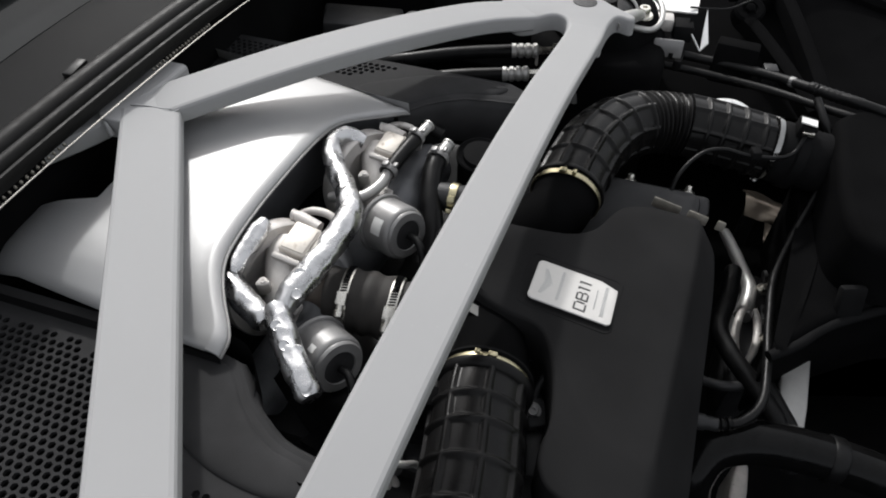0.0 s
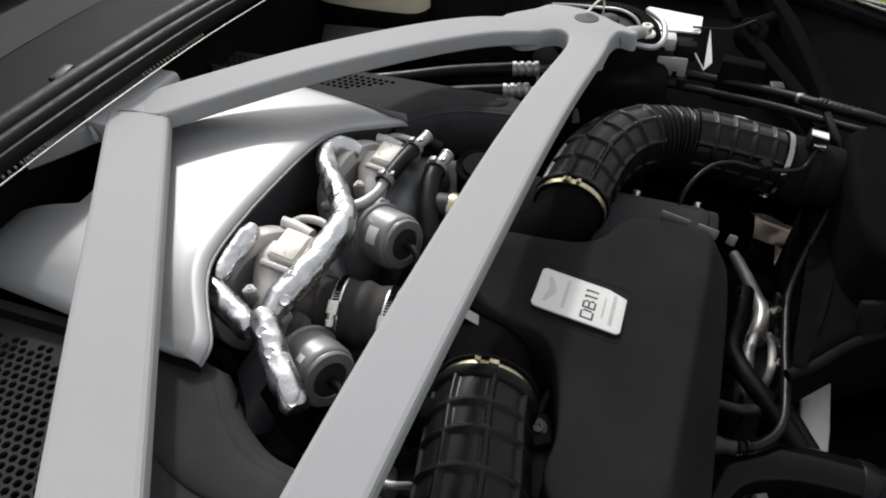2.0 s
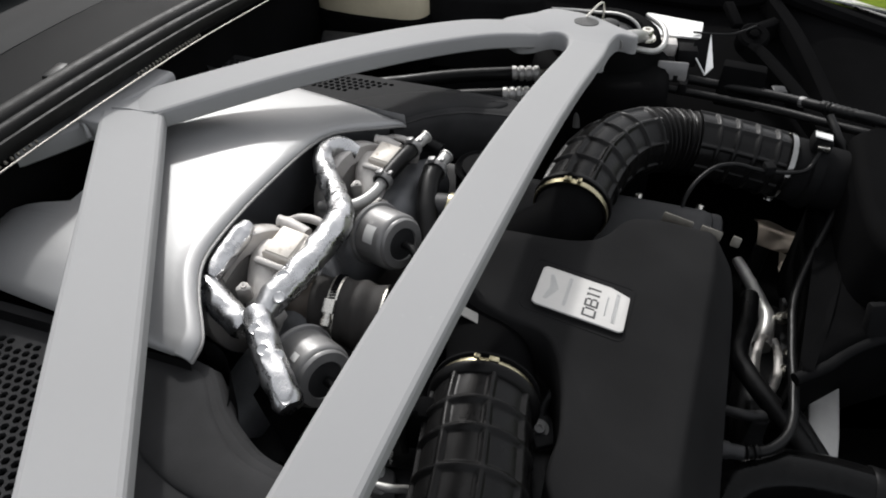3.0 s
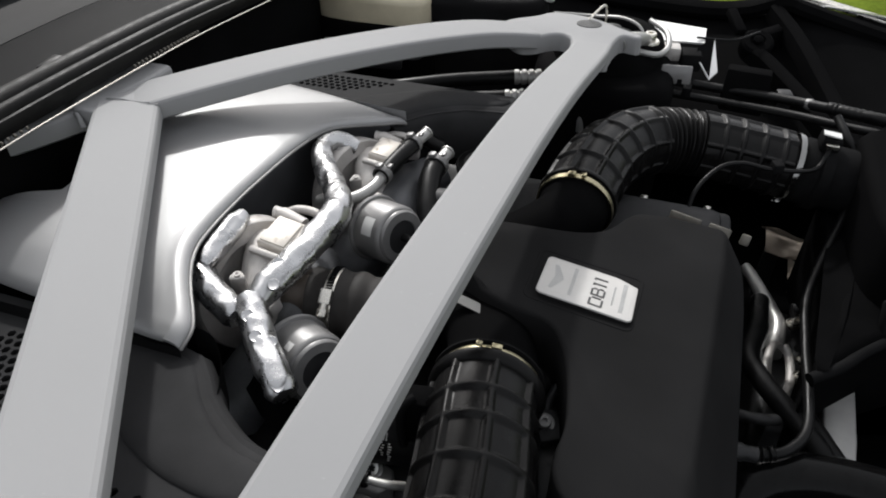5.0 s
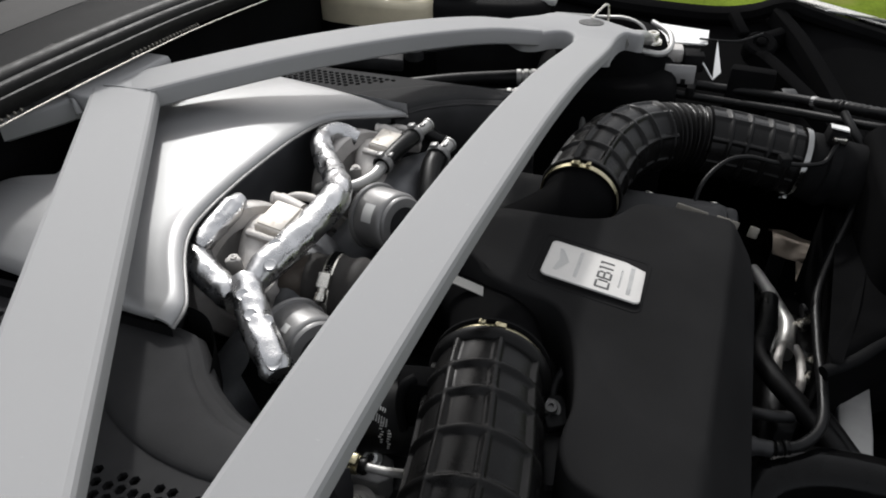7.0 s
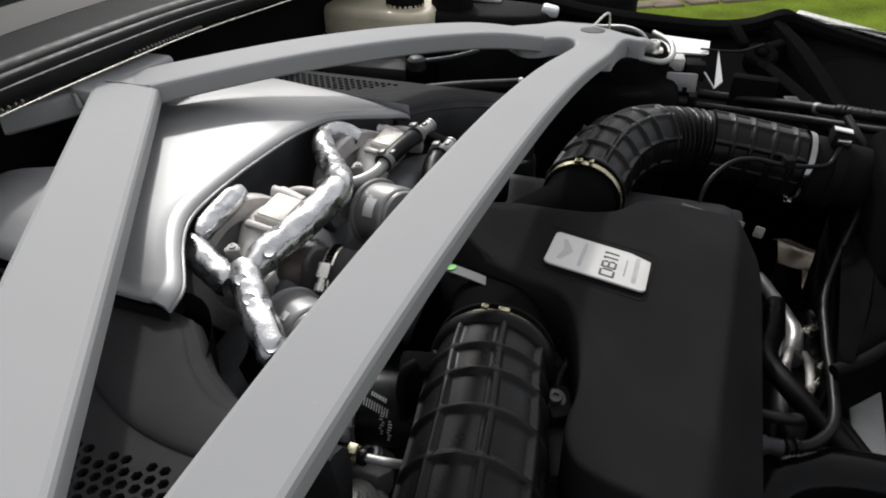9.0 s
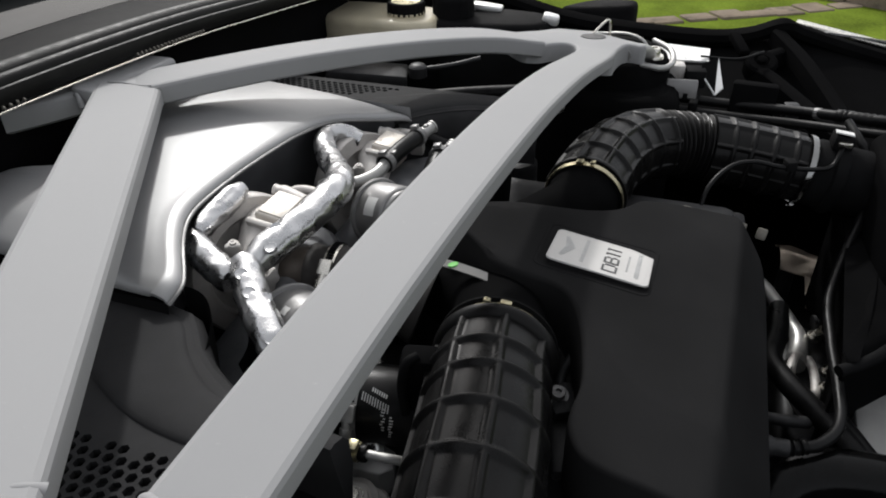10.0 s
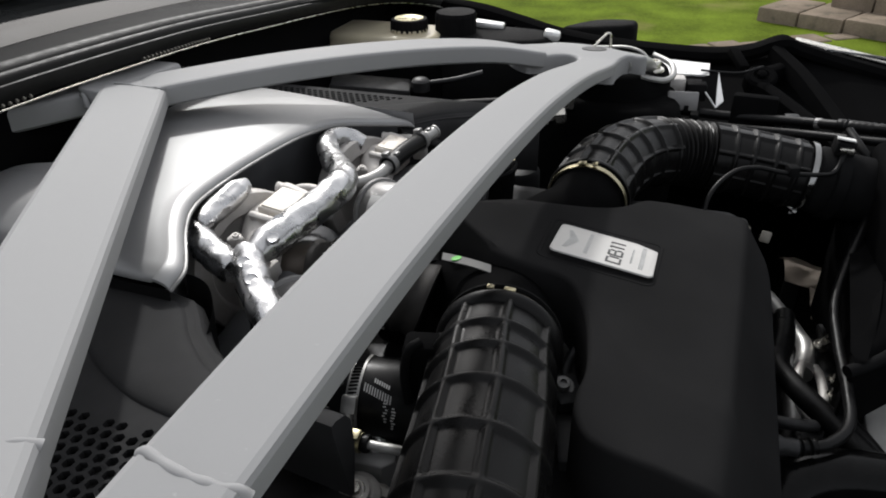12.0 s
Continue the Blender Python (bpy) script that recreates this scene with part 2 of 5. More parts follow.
def slab(outline, top, bottom, inset=0.0, drop=0.0, steps=3, net=0.0, creases=()):
    """A plate from a 2D outline; top and bottom are heights or functions of (x, y). Its upper rim is rounded by inset and drop. net: mesh width of a curved top; creases: polylines that its edges follow."""
    f = top if callable(top) else (lambda x, y: top)
    g = bottom if callable(bottom) else (lambda x, y: bottom)
    n = len(outline)
    area = sum(outline[i][0] * outline[(i + 1) % n][1] - outline[(i + 1) % n][0] * outline[i][1] for i in range(n))
    pts = [Vector(p) for p in (outline if area > 0 else outline[::-1])]
    nrm = []
    for i in range(n):
        d = (pts[(i + 1) % n] - pts[i - 1]).normalized()
        nrm.append(Vector((d.y, -d.x)))
    bm = bmesh.new()
    rings = [[bm.verts.new((p.x, p.y, g(p.x, p.y))) for p in pts]]
    for k in range(steps + 1):
        a = math.pi / 2 * k / steps
        off, dz = inset * (1 - math.cos(a)), drop * (1 - math.sin(a))
        ring = []
        for p, q in zip(pts, nrm):
            w = p - q * off
            ring.append(bm.verts.new((w.x, w.y, f(w.x, w.y) - dz)))
        rings.append(ring)
    for a, b in zip(rings, rings[1:]):
        for k in range(n):
            bm.faces.new((a[k], a[(k + 1) % n], b[(k + 1) % n], b[k]))
    if net:
        rim = [v.co.to_2d() for v in rings[-1]]
        xs, ys = [p.x for p in rim], [p.y for p in rim]
        inner = []
        x, row = min(xs), 0
        while x < max(xs):
            y = min(ys) + (net / 2 if row % 2 else 0)
            while y < max(ys):
                q = Vector((x, y))
                hit = False
                for i in range(n):
                    p1, p2 = rim[i - 1], rim[i]
                    if (p1.y > y) != (p2.y > y) and x < (p2.x - p1.x) * (y - p1.y) / (p2.y - p1.y) + p1.x:
                        hit = not hit
                if hit and min((q - p).length for p in rim) > net * 0.45 and all((q - p).length > net * 0.4 for c in creases for p in c):
                    inner.append(q)
                y += net
            x += net * 0.866
            row += 1
        bounds = [(i, (i + 1) % n) for i in range(n)]
        for c in creases:
            k = n + len(inner)
            inner += [Vector(p) for p in c]
            bounds += [(k + i, k + i + 1) for i in range(len(c) - 1)]
        vs, es, fs, ov, oe, of = delaunay_2d_cdt(rim + inner, bounds, [], 1, 1e-6)
        new_v = [rings[-1][ov[i][0]] if ov[i] and ov[i][0] < n else bm.verts.new((p.x, p.y, f(p.x, p.y))) for i, p in enumerate(vs)]
        for tri in fs:
            bm.faces.new([new_v[i] for i in tri])
    else:
        bm.faces.new(rings[-1])
    bm.faces.new(rings[0])
    bmesh.ops.triangulate(bm, faces=[fc for fc in bm.faces if len(fc.verts) > 4])
    return bm


def smooth_outline(pts, n=5):
    """A closed smooth 2D outline."""
    m = len(pts)
    out = []
    for i in range(m):
        a, b, c, d = (Vector(pts[(i + k) % m]) for k in (-1, 0, 1, 2))
        for k in range(n):
            t = k / n
            out.append(tuple(0.5 * (2 * b + (c - a) * t + (2 * a - 5 * b + 4 * c - d) * t * t + (3 * b - a - 3 * c + d) * t ** 3)))
    return out


def surface(fn, us, vs, thick=0.0):
    """A sheet from fn(u, v), thickened downwards."""
    bm = bmesh.new()
    grid = [[bm.verts.new(fn(u, v)) for v in vs] for u in us]
    for a, b in zip(grid, grid[1:]):
        for k in range(len(vs) - 1):
            bm.faces.new((a[k], a[k + 1], b[k + 1], b[k]))
    if thick:
        bmesh.ops.recalc_face_normals(bm, faces=bm.faces)
        if sum(f.normal.z for f in bm.faces) < 0:
            bmesh.ops.reverse_faces(bm, faces=bm.faces)
        low = {v: bm.verts.new(v.co - Vector((0, 0, thick))) for v in list(bm.verts)}
        edge = [e for e in bm.edges if e.is_boundary]
        for f in list(bm.faces):
            bm.faces.new([low[v] for v in reversed(f.verts)])
        for e in edge:
            a, b = e.verts
            bm.faces.new((a, b, low[b], low[a]))
    return bm


def span(a, b, n):
    return [a + (b - a) * i / n for i in range(n + 1)]


def bolt(at, axis, r, h, mat, parent, name="bolt", washer=True):
    bm = lathe([(r * 1.0, 0), (r * 1.0, h * 0.85), (r * 0.88, h), (r * 0.45, h), (r * 0.42, h * 0.6)], at, axis, 12)
    if washer:
        lathe([(r * 1.6, -h * 0.2), (r * 1.6, 0), (r * 1.5, h * 0.12)], at, axis, 16, bm)
    return part(name, bm, mat, parent)


def hose_clamp(center, axis, r, width, parent, mat, screw_angle=0.0, slots=True, up=(0, 0, 1), name="hose_clamp"):
    """A worm-drive band: band, teeth, housing and screw."""
    ax = Vector(axis).normalized()
    c = Vector(center)
    band = lathe([(r, -width / 2), (r + 0.0011, -width / 2), (r + 0.0013, -width * 0.35), (r + 0.0013, width * 0.35), (r + 0.0011, width / 2), (r, width / 2)], c, ax, 48, cap=False)
    ob = part(name, band, mat, parent)
    m = along(c, ax, up)
    d = m.to_3x3() @ Vector((math.cos(screw_angle), math.sin(screw_angle), 0))
    tgt = ax.cross(d)
    hp = c + d * (r + 0.0045)
    hm = Matrix((tgt, ax, d)).transposed().to_4x4()
    hm.translation = hp
    if not slots:
        hm.translation = c + d * (r + 0.0025)
        part("ear", box((0.008, width * 1.02, 0.0034), hm, 0.001), mat, ob)
        hm.translation = c + d * (r + 0.0022) + tgt * 0.013
        part("ear", box((0.005, width * 0.9, 0.0028), hm, 0.001), mat, ob)
        return ob
    part("housing", box((0.013, width * 1.15, 0.0065), hm, 0.0012), mat, ob)
    sc = lathe([(0.0034, 0), (0.0034, 0.013), (0.0046, 0.013), (0.0046, 0.019), (0.0036, 0.020)], hp - tgt * 0.002, tgt, 14)
    part("screw", sc, mat, ob)
    if slots:
        tb = bmesh.new()
        for k in range(16):
            a = screw_angle - 0.24 - k * 0.082
            dd = m.to_3x3() @ Vector((math.cos(a), math.sin(a), 0))
            tm = Matrix((ax.cross(dd), ax, dd)).transposed().to_4x4() @ pose(0, 0, 0, 0, 0, 12)
            tm.translation = c + dd * (r + 0.0016)
            box((0.0013, width * 0.66, 0.0014), tm, 0, tb)
        part("teeth", tb, M_BAY, ob)
    return ob

YC = 0.445                            # the car's centre line; x points to its nose, y to its far side

# ---- ground and distance ----
def ground_height(x, y):
    return 0.012 * noise.noise((x * 0.9, y * 0.9, 0.3)) * min(1.0, abs(y - 0.4))


gb = surface(lambda u, v: (u, v, ground_height(u, v)), [-400, -150, -60, -25, -12] + span(-8, 8, 40) + [12, 25, 60, 150, 400], [-400, -150, -60, -25, -12] + span(-6, 10, 40) + [14, 25, 60, 150, 400])
single("ground", gb, M_GRASS, "sunlit green lawn with worn dry patches", "lawn", kind="structure")

# ---- bay shell: liner, bulkhead, cowl ----
bay = bmesh.new()
box((1.42, 1.66, 0.02), pose(0.16, YC, 0.41), 0.004, bay)
single("floor", bay, M_BAY, "black undertray below the engine", "undertray", kind="structure")
wall = bmesh.new()
box((0.03, 1.70, 0.79), pose(-0.540, YC, 0.51), 0.006, wall)
single("wall_bulkhead", wall, M_BAY, "black bulkhead below the scuttle", "bulkhead", kind="structure")
wall = bmesh.new()
box((1.42, 0.03, 0.60), pose(0.16, 1.30, 0.445), 0.006, wall)
single("wall_far_side", wall, M_BAY, "black inner wing along the far side of the bay", "inner wing", kind="structure")
wall = bmesh.new()
box((1.42, 0.03, 0.62), pose(0.16, YC * 2 - 1.29, 0.45), 0.006, wall)
single("wall_near_side", wall, M_BAY, "black inner wing along the near side of the bay", "inner wing", kind="structure")
wall = bmesh.new()
box((0.03, 1.66, 0.58), pose(0.86, YC, 0.45), 0.006, wall)
single("wall_front", wall, M_BAY, "black panel behind the front bumper", "front panel", kind="structure")


def cowl_panel():
    th = thing("cowl_panel", (-0.57, YC, 0.90), "black plastic scuttle panel below the windscreen", "cowl panel")
    bm = surface(lambda u, v: (u + 0.10 * ((v - YC) / 0.8) ** 2, v, 0.915 + 0.05 * (-0.515 - u) - 0.05 * ((v - YC) / 0.8) ** 2), span(-0.632, -0.510, 8), span(-0.45, 1.30, 40), 0.006)
    part("panel", bm, M_COWL, th)
    nz = box((0.012, 0.030, 0.006), pose(-0.555, 0.481, 0.9195, 0, 3, 6), 0.0025)
    part("washer_jet", nz, M_HOSE, th, "small black washer jet")
    return th


cowl_panel()


def windscreen():
    bm = surface(lambda u, v: (-0.634 - 0.80 * u + 0.12 * ((v - YC) / 0.8) ** 2, v, 0.921 + 0.40 * u - 0.05 * ((v - YC) / 0.8) ** 2), span(0, 1, 10), span(-0.40, 1.29, 24), 0.005)
    single("windscreen", bm, M_GLASS, "dark raked windscreen glass reflecting the sky", "windscreen", kind="structure")
    th = thing("windscreen_wiper", (-0.66, 0.5, 0.975), "black windscreen wiper resting on the glass", "wiper")
    line = [Vector((-0.700 + 0.12 * ((v - YC) / 0.8) ** 2, v, 0.972 - 0.05 * ((v - YC) / 0.8) ** 2)) for v in span(0.10, 0.95, 24)]
    part("arm", sweep(line, [(-0.011, -0.006), (-0.010, 0.004), (0, 0.008), (0.010, 0.004), (0.011, -0.006)]), M_PLASTIC, th)
    part("blade", sweep([q + Vector((0.018, 0, -0.008)) for q in line], [(-0.004, -0.010), (-0.004, 0.004), (0.004, 0.004), (0.004, -0.010)]), M_HOSE, th)


windscreen()


def cowl_seal():
    """The bulkhead's rubber seal with its bright lip, which runs on round the far wing."""
    th = thing("bonnet_seal", (-0.49, YC, 0.90), "black ribbed rubber bonnet seal along the scuttle", "seal")
    line = smooth_path([(-0.505, -0.35, 0.915), (-0.505, 0.0, 0.925), (-0.505, 0.3, 0.928), (-0.500, 0.56, 0.920), (-0.495, 0.75, 0.905), (-0.490, 0.95, 0.886), (-0.482, 1.10, 0.865), (-0.465, 1.22, 0.840), (-0.44, 1.275, 0.823)], 10)
    prof = [(-0.028, -0.012), (-0.032, -0.003), (-0.031, 0.004), (-0.027, 0.010), (-0.021, 0.013), (-0.015, 0.012), (-0.0105, 0.008), (-0.0085, 0.0035), (-0.0065, 0.0035), (-0.0055, 0.007), (-0.0030, 0.0098), (0.0005, 0.0105), (0.0040, 0.0090), (0.0060, 0.0060), (0.0065, 0.0020), (0.0080, 0.0012), (0.0095, 0.0035), (0.0118, 0.0030), (0.0130, 0.000), (0.0125, -0.006), (0.010, -0.012)]
    part("bulb", sweep(line, prof), M_SEAL, th)
    lip = [p + Vector((0.0195, 0, -0.012)) for p in line]
    part("lip", sweep(lip, [(-0.0004, -0.0009), (0.0004, -0.0009), (0.0004, 0.0001), (-0.0003, 0.0004)]), M_STEEL, th, "thin bright metal lip")
    tb = bmesh.new()
    for a, b in zip(line, line[1:]):
        if -0.05 < a.y < 0.37 or 0.50 < a.y < 0.61:
            for k in range(4):
                q = a.lerp(b, k / 4) + Vector((0.0160, 0, -0.0102))
                box((0.0034, 0.0022, 0.0036), pose(*q, 0, 28, 0), 0.0007, tb, 1)
    tagged(part("tooth_strip", tb, M_TEETH, th, "dull steel notched gripping strip"), kind="stuff")
    far = smooth_path([(-0.56, 1.26, 0.835), (-0.45, 1.275, 0.822), (-0.355, 1.275, 0.812), (-0.278, 1.27, 0.796), (-0.192, 1.265, 0.777), (-0.089, 1.26, 0.767), (0.057, 1.255, 0.764), (0.125, 1.245, 0.776), (0.172, 1.235, 0.797), (0.205, 1.250, 0.785), (0.27, 1.252, 0.768), (0.36, 1.235, 0.752), (0.50, 1.20, 0.73)], 8)
    part("wing_bulb", sweep(far, [(-0.016, -0.012), (-0.018, 0.002), (-0.010, 0.010), (0.002, 0.008), (0.010, 0.004), (0.014, -0.006), (0.010, -0.014)]), M_DEEP, th)
    return th


cowl_seal()


def far_wing():
    th = thing("front_wing", (0.1, 1.33, 0.75), "silver-painted front wing beyond the seal", "car wing")
    bm = surface(lambda u, v: (u, 1.285 + 0.24 * v - 0.10 * max(0, u - 0.2), 0.775 + 0.02 * math.sin(u * 3) - 0.30 * v ** 2.2 - 0.10 * max(0, u - 0.15) - 0.03 * v - 0.035 * max(0.0, min(1.0, (0.22 - u) / 0.05))), span(-0.9, 0.9, 36), span(0, 1, 14), 0.003)
    part("skin", bm, M_BODY, th)
    bm = bmesh.new()
    box((0.30, 0.022, 0.008), pose(0.345, 1.285, 0.762, 0, 7, -14), 0.003, bm)
    part("headlamp_trim", bm, M_STEEL, th, "bright chromed trim along the headlamp")
    return th


far_wing()


def far_mirror():
    bm = slab(smooth_outline([(-0.205, 1.31), (-0.15, 1.295), (-0.09, 1.295), (-0.070, 1.31), (-0.075, 1.35), (-0.15, 1.36)], 4), lambda x, y: 0.783 + 0.10 * (x + 0.2) * (1 - 2.2 * max(0, x + 0.12)), 0.745, 0.01, 0.01)
    return single("wing_flap", bm, M_PLASTIC, "black rounded plastic flap standing on the wing edge", "flap")


far_mirror()

# ---- strut brace ----
def bar_profile(w=0.0455, h=0.016, c=0.0036, tilt=0.0):
    """A flat bar's section with eased upper edges; tilt raises the side that lies to the right of its run."""
    a, b = w / 2, h / 2
    pts = [(-a + c * 1.25, b), (-a + c * 0.45, b - c * 0.25), (-a + c * 0.08, b - c * 0.85), (-a, b - c * 1.4), (-a, -b + c * 0.6), (-a + c * 0.6, -b), (a - c * 0.6, -b), (a, -b + c * 0.6), (a, b - c * 1.4), (a - c * 0.08, b - c * 0.85), (a - c * 0.45, b - c * 0.25), (a - c * 1.25, b)]
    return [(x, y + tilt * x) for x, y in pts]


def weld(path, r, parent):
    bm = tube(smooth_path(path, 14), lambda s, a, q: r * (0.80 + 0.45 * noise.noise(q * 110) + 0.30 * abs(2 * s - 1) ** 3), 14)
    return part("weld_bead", bm, M_BRACE, parent, "raised uneven weld bead")


def brace_top(x, y):
    """The tilted top plane of the side bar, carried on over the node."""
    dx, dy = x + 0.2335, y - 0.1
    off, run = -0.8436 * dx - 0.537 * dy, -0.537 * dx + 0.8436 * dy
    return 0.9085 - 0.018 * run + 0.15 * off


def strut_brace():
    th = thing("strut_brace", (-0.1, 0.93, 0.83), "silver-grey powder-coated strut brace welded from flat bars", "strut brace")
    left = [Vector((x, y, brace_top(x, y) - 0.008)) for x, y in ((-0.4635, 0.468), (-0.4205, 0.400), (-0.3268, 0.250), (-0.1950, 0.0395))]
    part("side_bar", sweep(left, bar_profile(0.0565, 0.016, 0.0036, 0.15)), M_BRACE, th, angle=14)
    topb = smooth_path([(-0.491, 0.454, 0.8860), (-0.4495, 0.504, 0.8895), (-0.3670, 0.604, 0.8900), (-0.2850, 0.704, 0.8825), (-0.2150, 0.790, 0.8685), (-0.1640, 0.852, 0.8490)], 6)
    part("rear_bar", sweep(topb, bar_profile(0.0530, 0.020, 0.0036)), M_BRACE, th, angle=14)
    diag = smooth_path([(-0.1225, 0.055, 0.8980), (-0.1195, 0.100, 0.9030), (-0.1130, 0.200, 0.9110), (-0.1062, 0.300, 0.9140), (-0.1002, 0.400, 0.9115), (-0.0955, 0.500, 0.9035), (-0.0905, 0.600, 0.8905), (-0.0860, 0.680, 0.8770), (-0.0820, 0.745, 0.8640), (-0.0785, 0.805, 0.8525), (-0.0775, 0.842, 0.8470)], 6)
    part("cross_bar", sweep(diag, bar_profile(0.0480, 0.015, 0.0036)), M_BRACE, th, angle=14)
    # far tower casting: one plate with a filleted pocket between the bars
    out = smooth_outline([(-0.200, 0.872), (-0.172, 0.830), (-0.152, 0.836), (-0.134, 0.858), (-0.120, 0.864), (-0.108, 0.854), (-0.1035, 0.832), (-0.1005, 0.805), (-0.078, 0.800), (-0.0555, 0.805), (-0.0545, 0.830), (-0.0515, 0.866), (-0.044, 0.888), (-0.026, 0.884), (-0.024, 0.897), (-0.052, 0.919), (-0.085, 0.946), (-0.118, 0.957), (-0.150, 0.955), (-0.168, 0.925)], 5)
    zt = lambda x, y: 0.8550 + 0.15 * max(0.0, 0.830 - y) - 0.095 * max(0.0, y - 0.830) + 0.10 * max(0.0, -0.15 - x)
    part("tower_mount", slab(out, zt, lambda x, y: zt(x, y) - 0.024, 0.0045, 0.0045, 4), M_BRACE, th)
    hole = lathe([(0.0165, -0.001), (0.0165, 0.0008), (0.0150, 0.0010), (0.0005, 0.0010)], (-0.0935, 0.9165, zt(-0.0935, 0.9165)), (0, 0.095, 1), 32)
    part("hole_plug", hole, M_DARK, th, "round grey plug in the mount")
    eye = tube(smooth_path([(-0.050, 0.893, 0.834), (-0.036, 0.912, 0.834), (-0.024, 0.940, 0.826), (-0.018, 0.962, 0.816)], 5), lambda s, a, q: 0.0115 - 0.004 * s, 16)
    part("arm", eye, M_PIPE, th, "bare cast end of the mount")
    # node at the scuttle and its cross member
    node = smooth_outline([(-0.487, 0.434), (-0.462, 0.440), (-0.446, 0.458), (-0.442, 0.474), (-0.455, 0.496), (-0.474, 0.520), (-0.496, 0.530), (-0.510, 0.480), (-0.502, 0.440)], 3)
    node_z = lambda x, y: max(brace_top(x, y), 0.8975) - 0.0012
    part("node_plate", slab(node, node_z, 0.882, 0.002, 0.002), M_BRACE, th)
    mem = smooth_path([(-0.494, 0.548, 0.888), (-0.496, 0.510, 0.889), (-0.512, 0.447, 0.890), (-0.5485, 0.385, 0.889), (-0.585, 0.323, 0.888), (-0.610, 0.280, 0.887)], 5)
    part("cross_member", sweep([q + Vector((-0.004, 0, 0)) for q in mem], bar_profile(0.054, 0.022, 0.004)), M_BRACE, th, angle=14)
    # near end castings past the welds
    part("side_bar_end", sweep([Vector((x, y, brace_top(x, y) - 0.0095 - d)) for x, y, d in ((-0.2103, 0.0631, 0.0), (-0.190, 0.0315, 0.001), (-0.165, -0.010, 0.008), (-0.15, -0.06, 0.024))], bar_profile(0.0575, 0.0184, 0.0042, 0.15)), M_BRACE, th, angle=14)
    part("cross_bar_end", sweep(smooth_path([(-0.1208, 0.0800, 0.9012), (-0.1235, 0.035, 0.8960), (-0.128, -0.02, 0.884), (-0.137, -0.07, 0.865)], 5), bar_profile(0.0490, 0.0168, 0.0042)), M_BRACE, th, angle=14)
    tw = slab(smooth_outline([(-0.21, -0.03), (-0.10, -0.03), (-0.09, -0.10), (-0.14, -0.13), (-0.20, -0.10)], 4), 0.868, 0.80, 0.006, 0.006)
    part("near_mount", tw, M_BRACE, th)
    bt = lambda x, y, d=0.0: (x, y, brace_top(x, y) + d)
    weld([bt(-0.2383, 0.0486, -0.006), bt(-0.2348, 0.0506, -0.0026), bt(-0.2233, 0.0576, -0.0026), bt(-0.2023, 0.0701, -0.0026), bt(-0.1928, 0.0756, -0.0022), bt(-0.1872, 0.0790, -0.005)], 0.0034, th)
    weld([(-0.1442, 0.0850, 0.9045), (-0.1405, 0.0845, 0.9070), (-0.1320, 0.0815, 0.9075), (-0.1205, 0.0790, 0.9075), (-0.1080, 0.0785, 0.9070), (-0.1000, 0.0800, 0.9062), (-0.0965, 0.0805, 0.9030)], 0.0031, th)
    weld([(-0.4400, 0.476, 0.880), (-0.4390, 0.476, 0.888), (-0.4405, 0.477, 0.8965)], 0.0030, th)
    weld([(x, y, max(brace_top(x, y), 0.8985)) for x, y in ((-0.443, 0.474), (-0.456, 0.471), (-0.470, 0.468), (-0.482, 0.463))], 0.0007, th)
    weld([(-0.502, 0.438, 0.893), (-0.494, 0.433, 0.899), (-0.488, 0.430, 0.900), (-0.484, 0.428, 0.890)], 0.0024, th)
    return th


strut_brace()


# ---- silver heat shield over the turbochargers ----
LIP_Y = (0.250, 0.262, 0.280, 0.300, 0.320, 0.335, 0.350, 0.380, 0.420, 0.460, 0.500, 0.540, 0.560, 0.575, 0.590, 0.605, 0.620, 0.640)
LIP_X = (-0.276, -0.2695, -0.280, -0.2955, -0.3080, -0.3145, -0.3180, -0.3200, -0.3200, -0.3180, -0.3165, -0.3155, -0.3130, -0.3080, -0.2980, -0.2820, -0.2650, -0.2460)
LIP_Z = (0.8475, 0.849, 0.8515, 0.854, 0.8565, 0.8575, 0.858, 0.8575, 0.8565, 0.855, 0.852, 0.846, 0.843, 0.840, 0.836, 0.832, 0.828, 0.824)


def lip_x(y):
    """Where the shield's front lip lies, softened at its corners."""
    return float(np.mean([np.interp(y + d, LIP_Y, LIP_X) for d in (-0.010, -0.006, -0.003, 0, 0.003, 0.006, 0.010)]))


def lip_z(y):
    return float(np.mean([np.interp(y + d, LIP_Y, LIP_Z) for d in (-0.010, -0.005, 0, 0.005, 0.010)]))


def shield_z(x, y):
    """The sheet behind its lip: flat, falling to both sides and to the scuttle."""
    base = 0.8635 - 7.0 * max(0.0, -0.485 - x) ** 2 - 0.022 * (max(0.0, y - 0.52) / 0.12) ** 1.6 - 0.0125 * (max(0.0, 0.33 - y) / 0.073) ** 2
    ahead = max(0.0, lip_x(y) - 0.012 - x)
    return base + (lip_z(y) + 0.0062 - base) * math.exp(-ahead / 0.055)


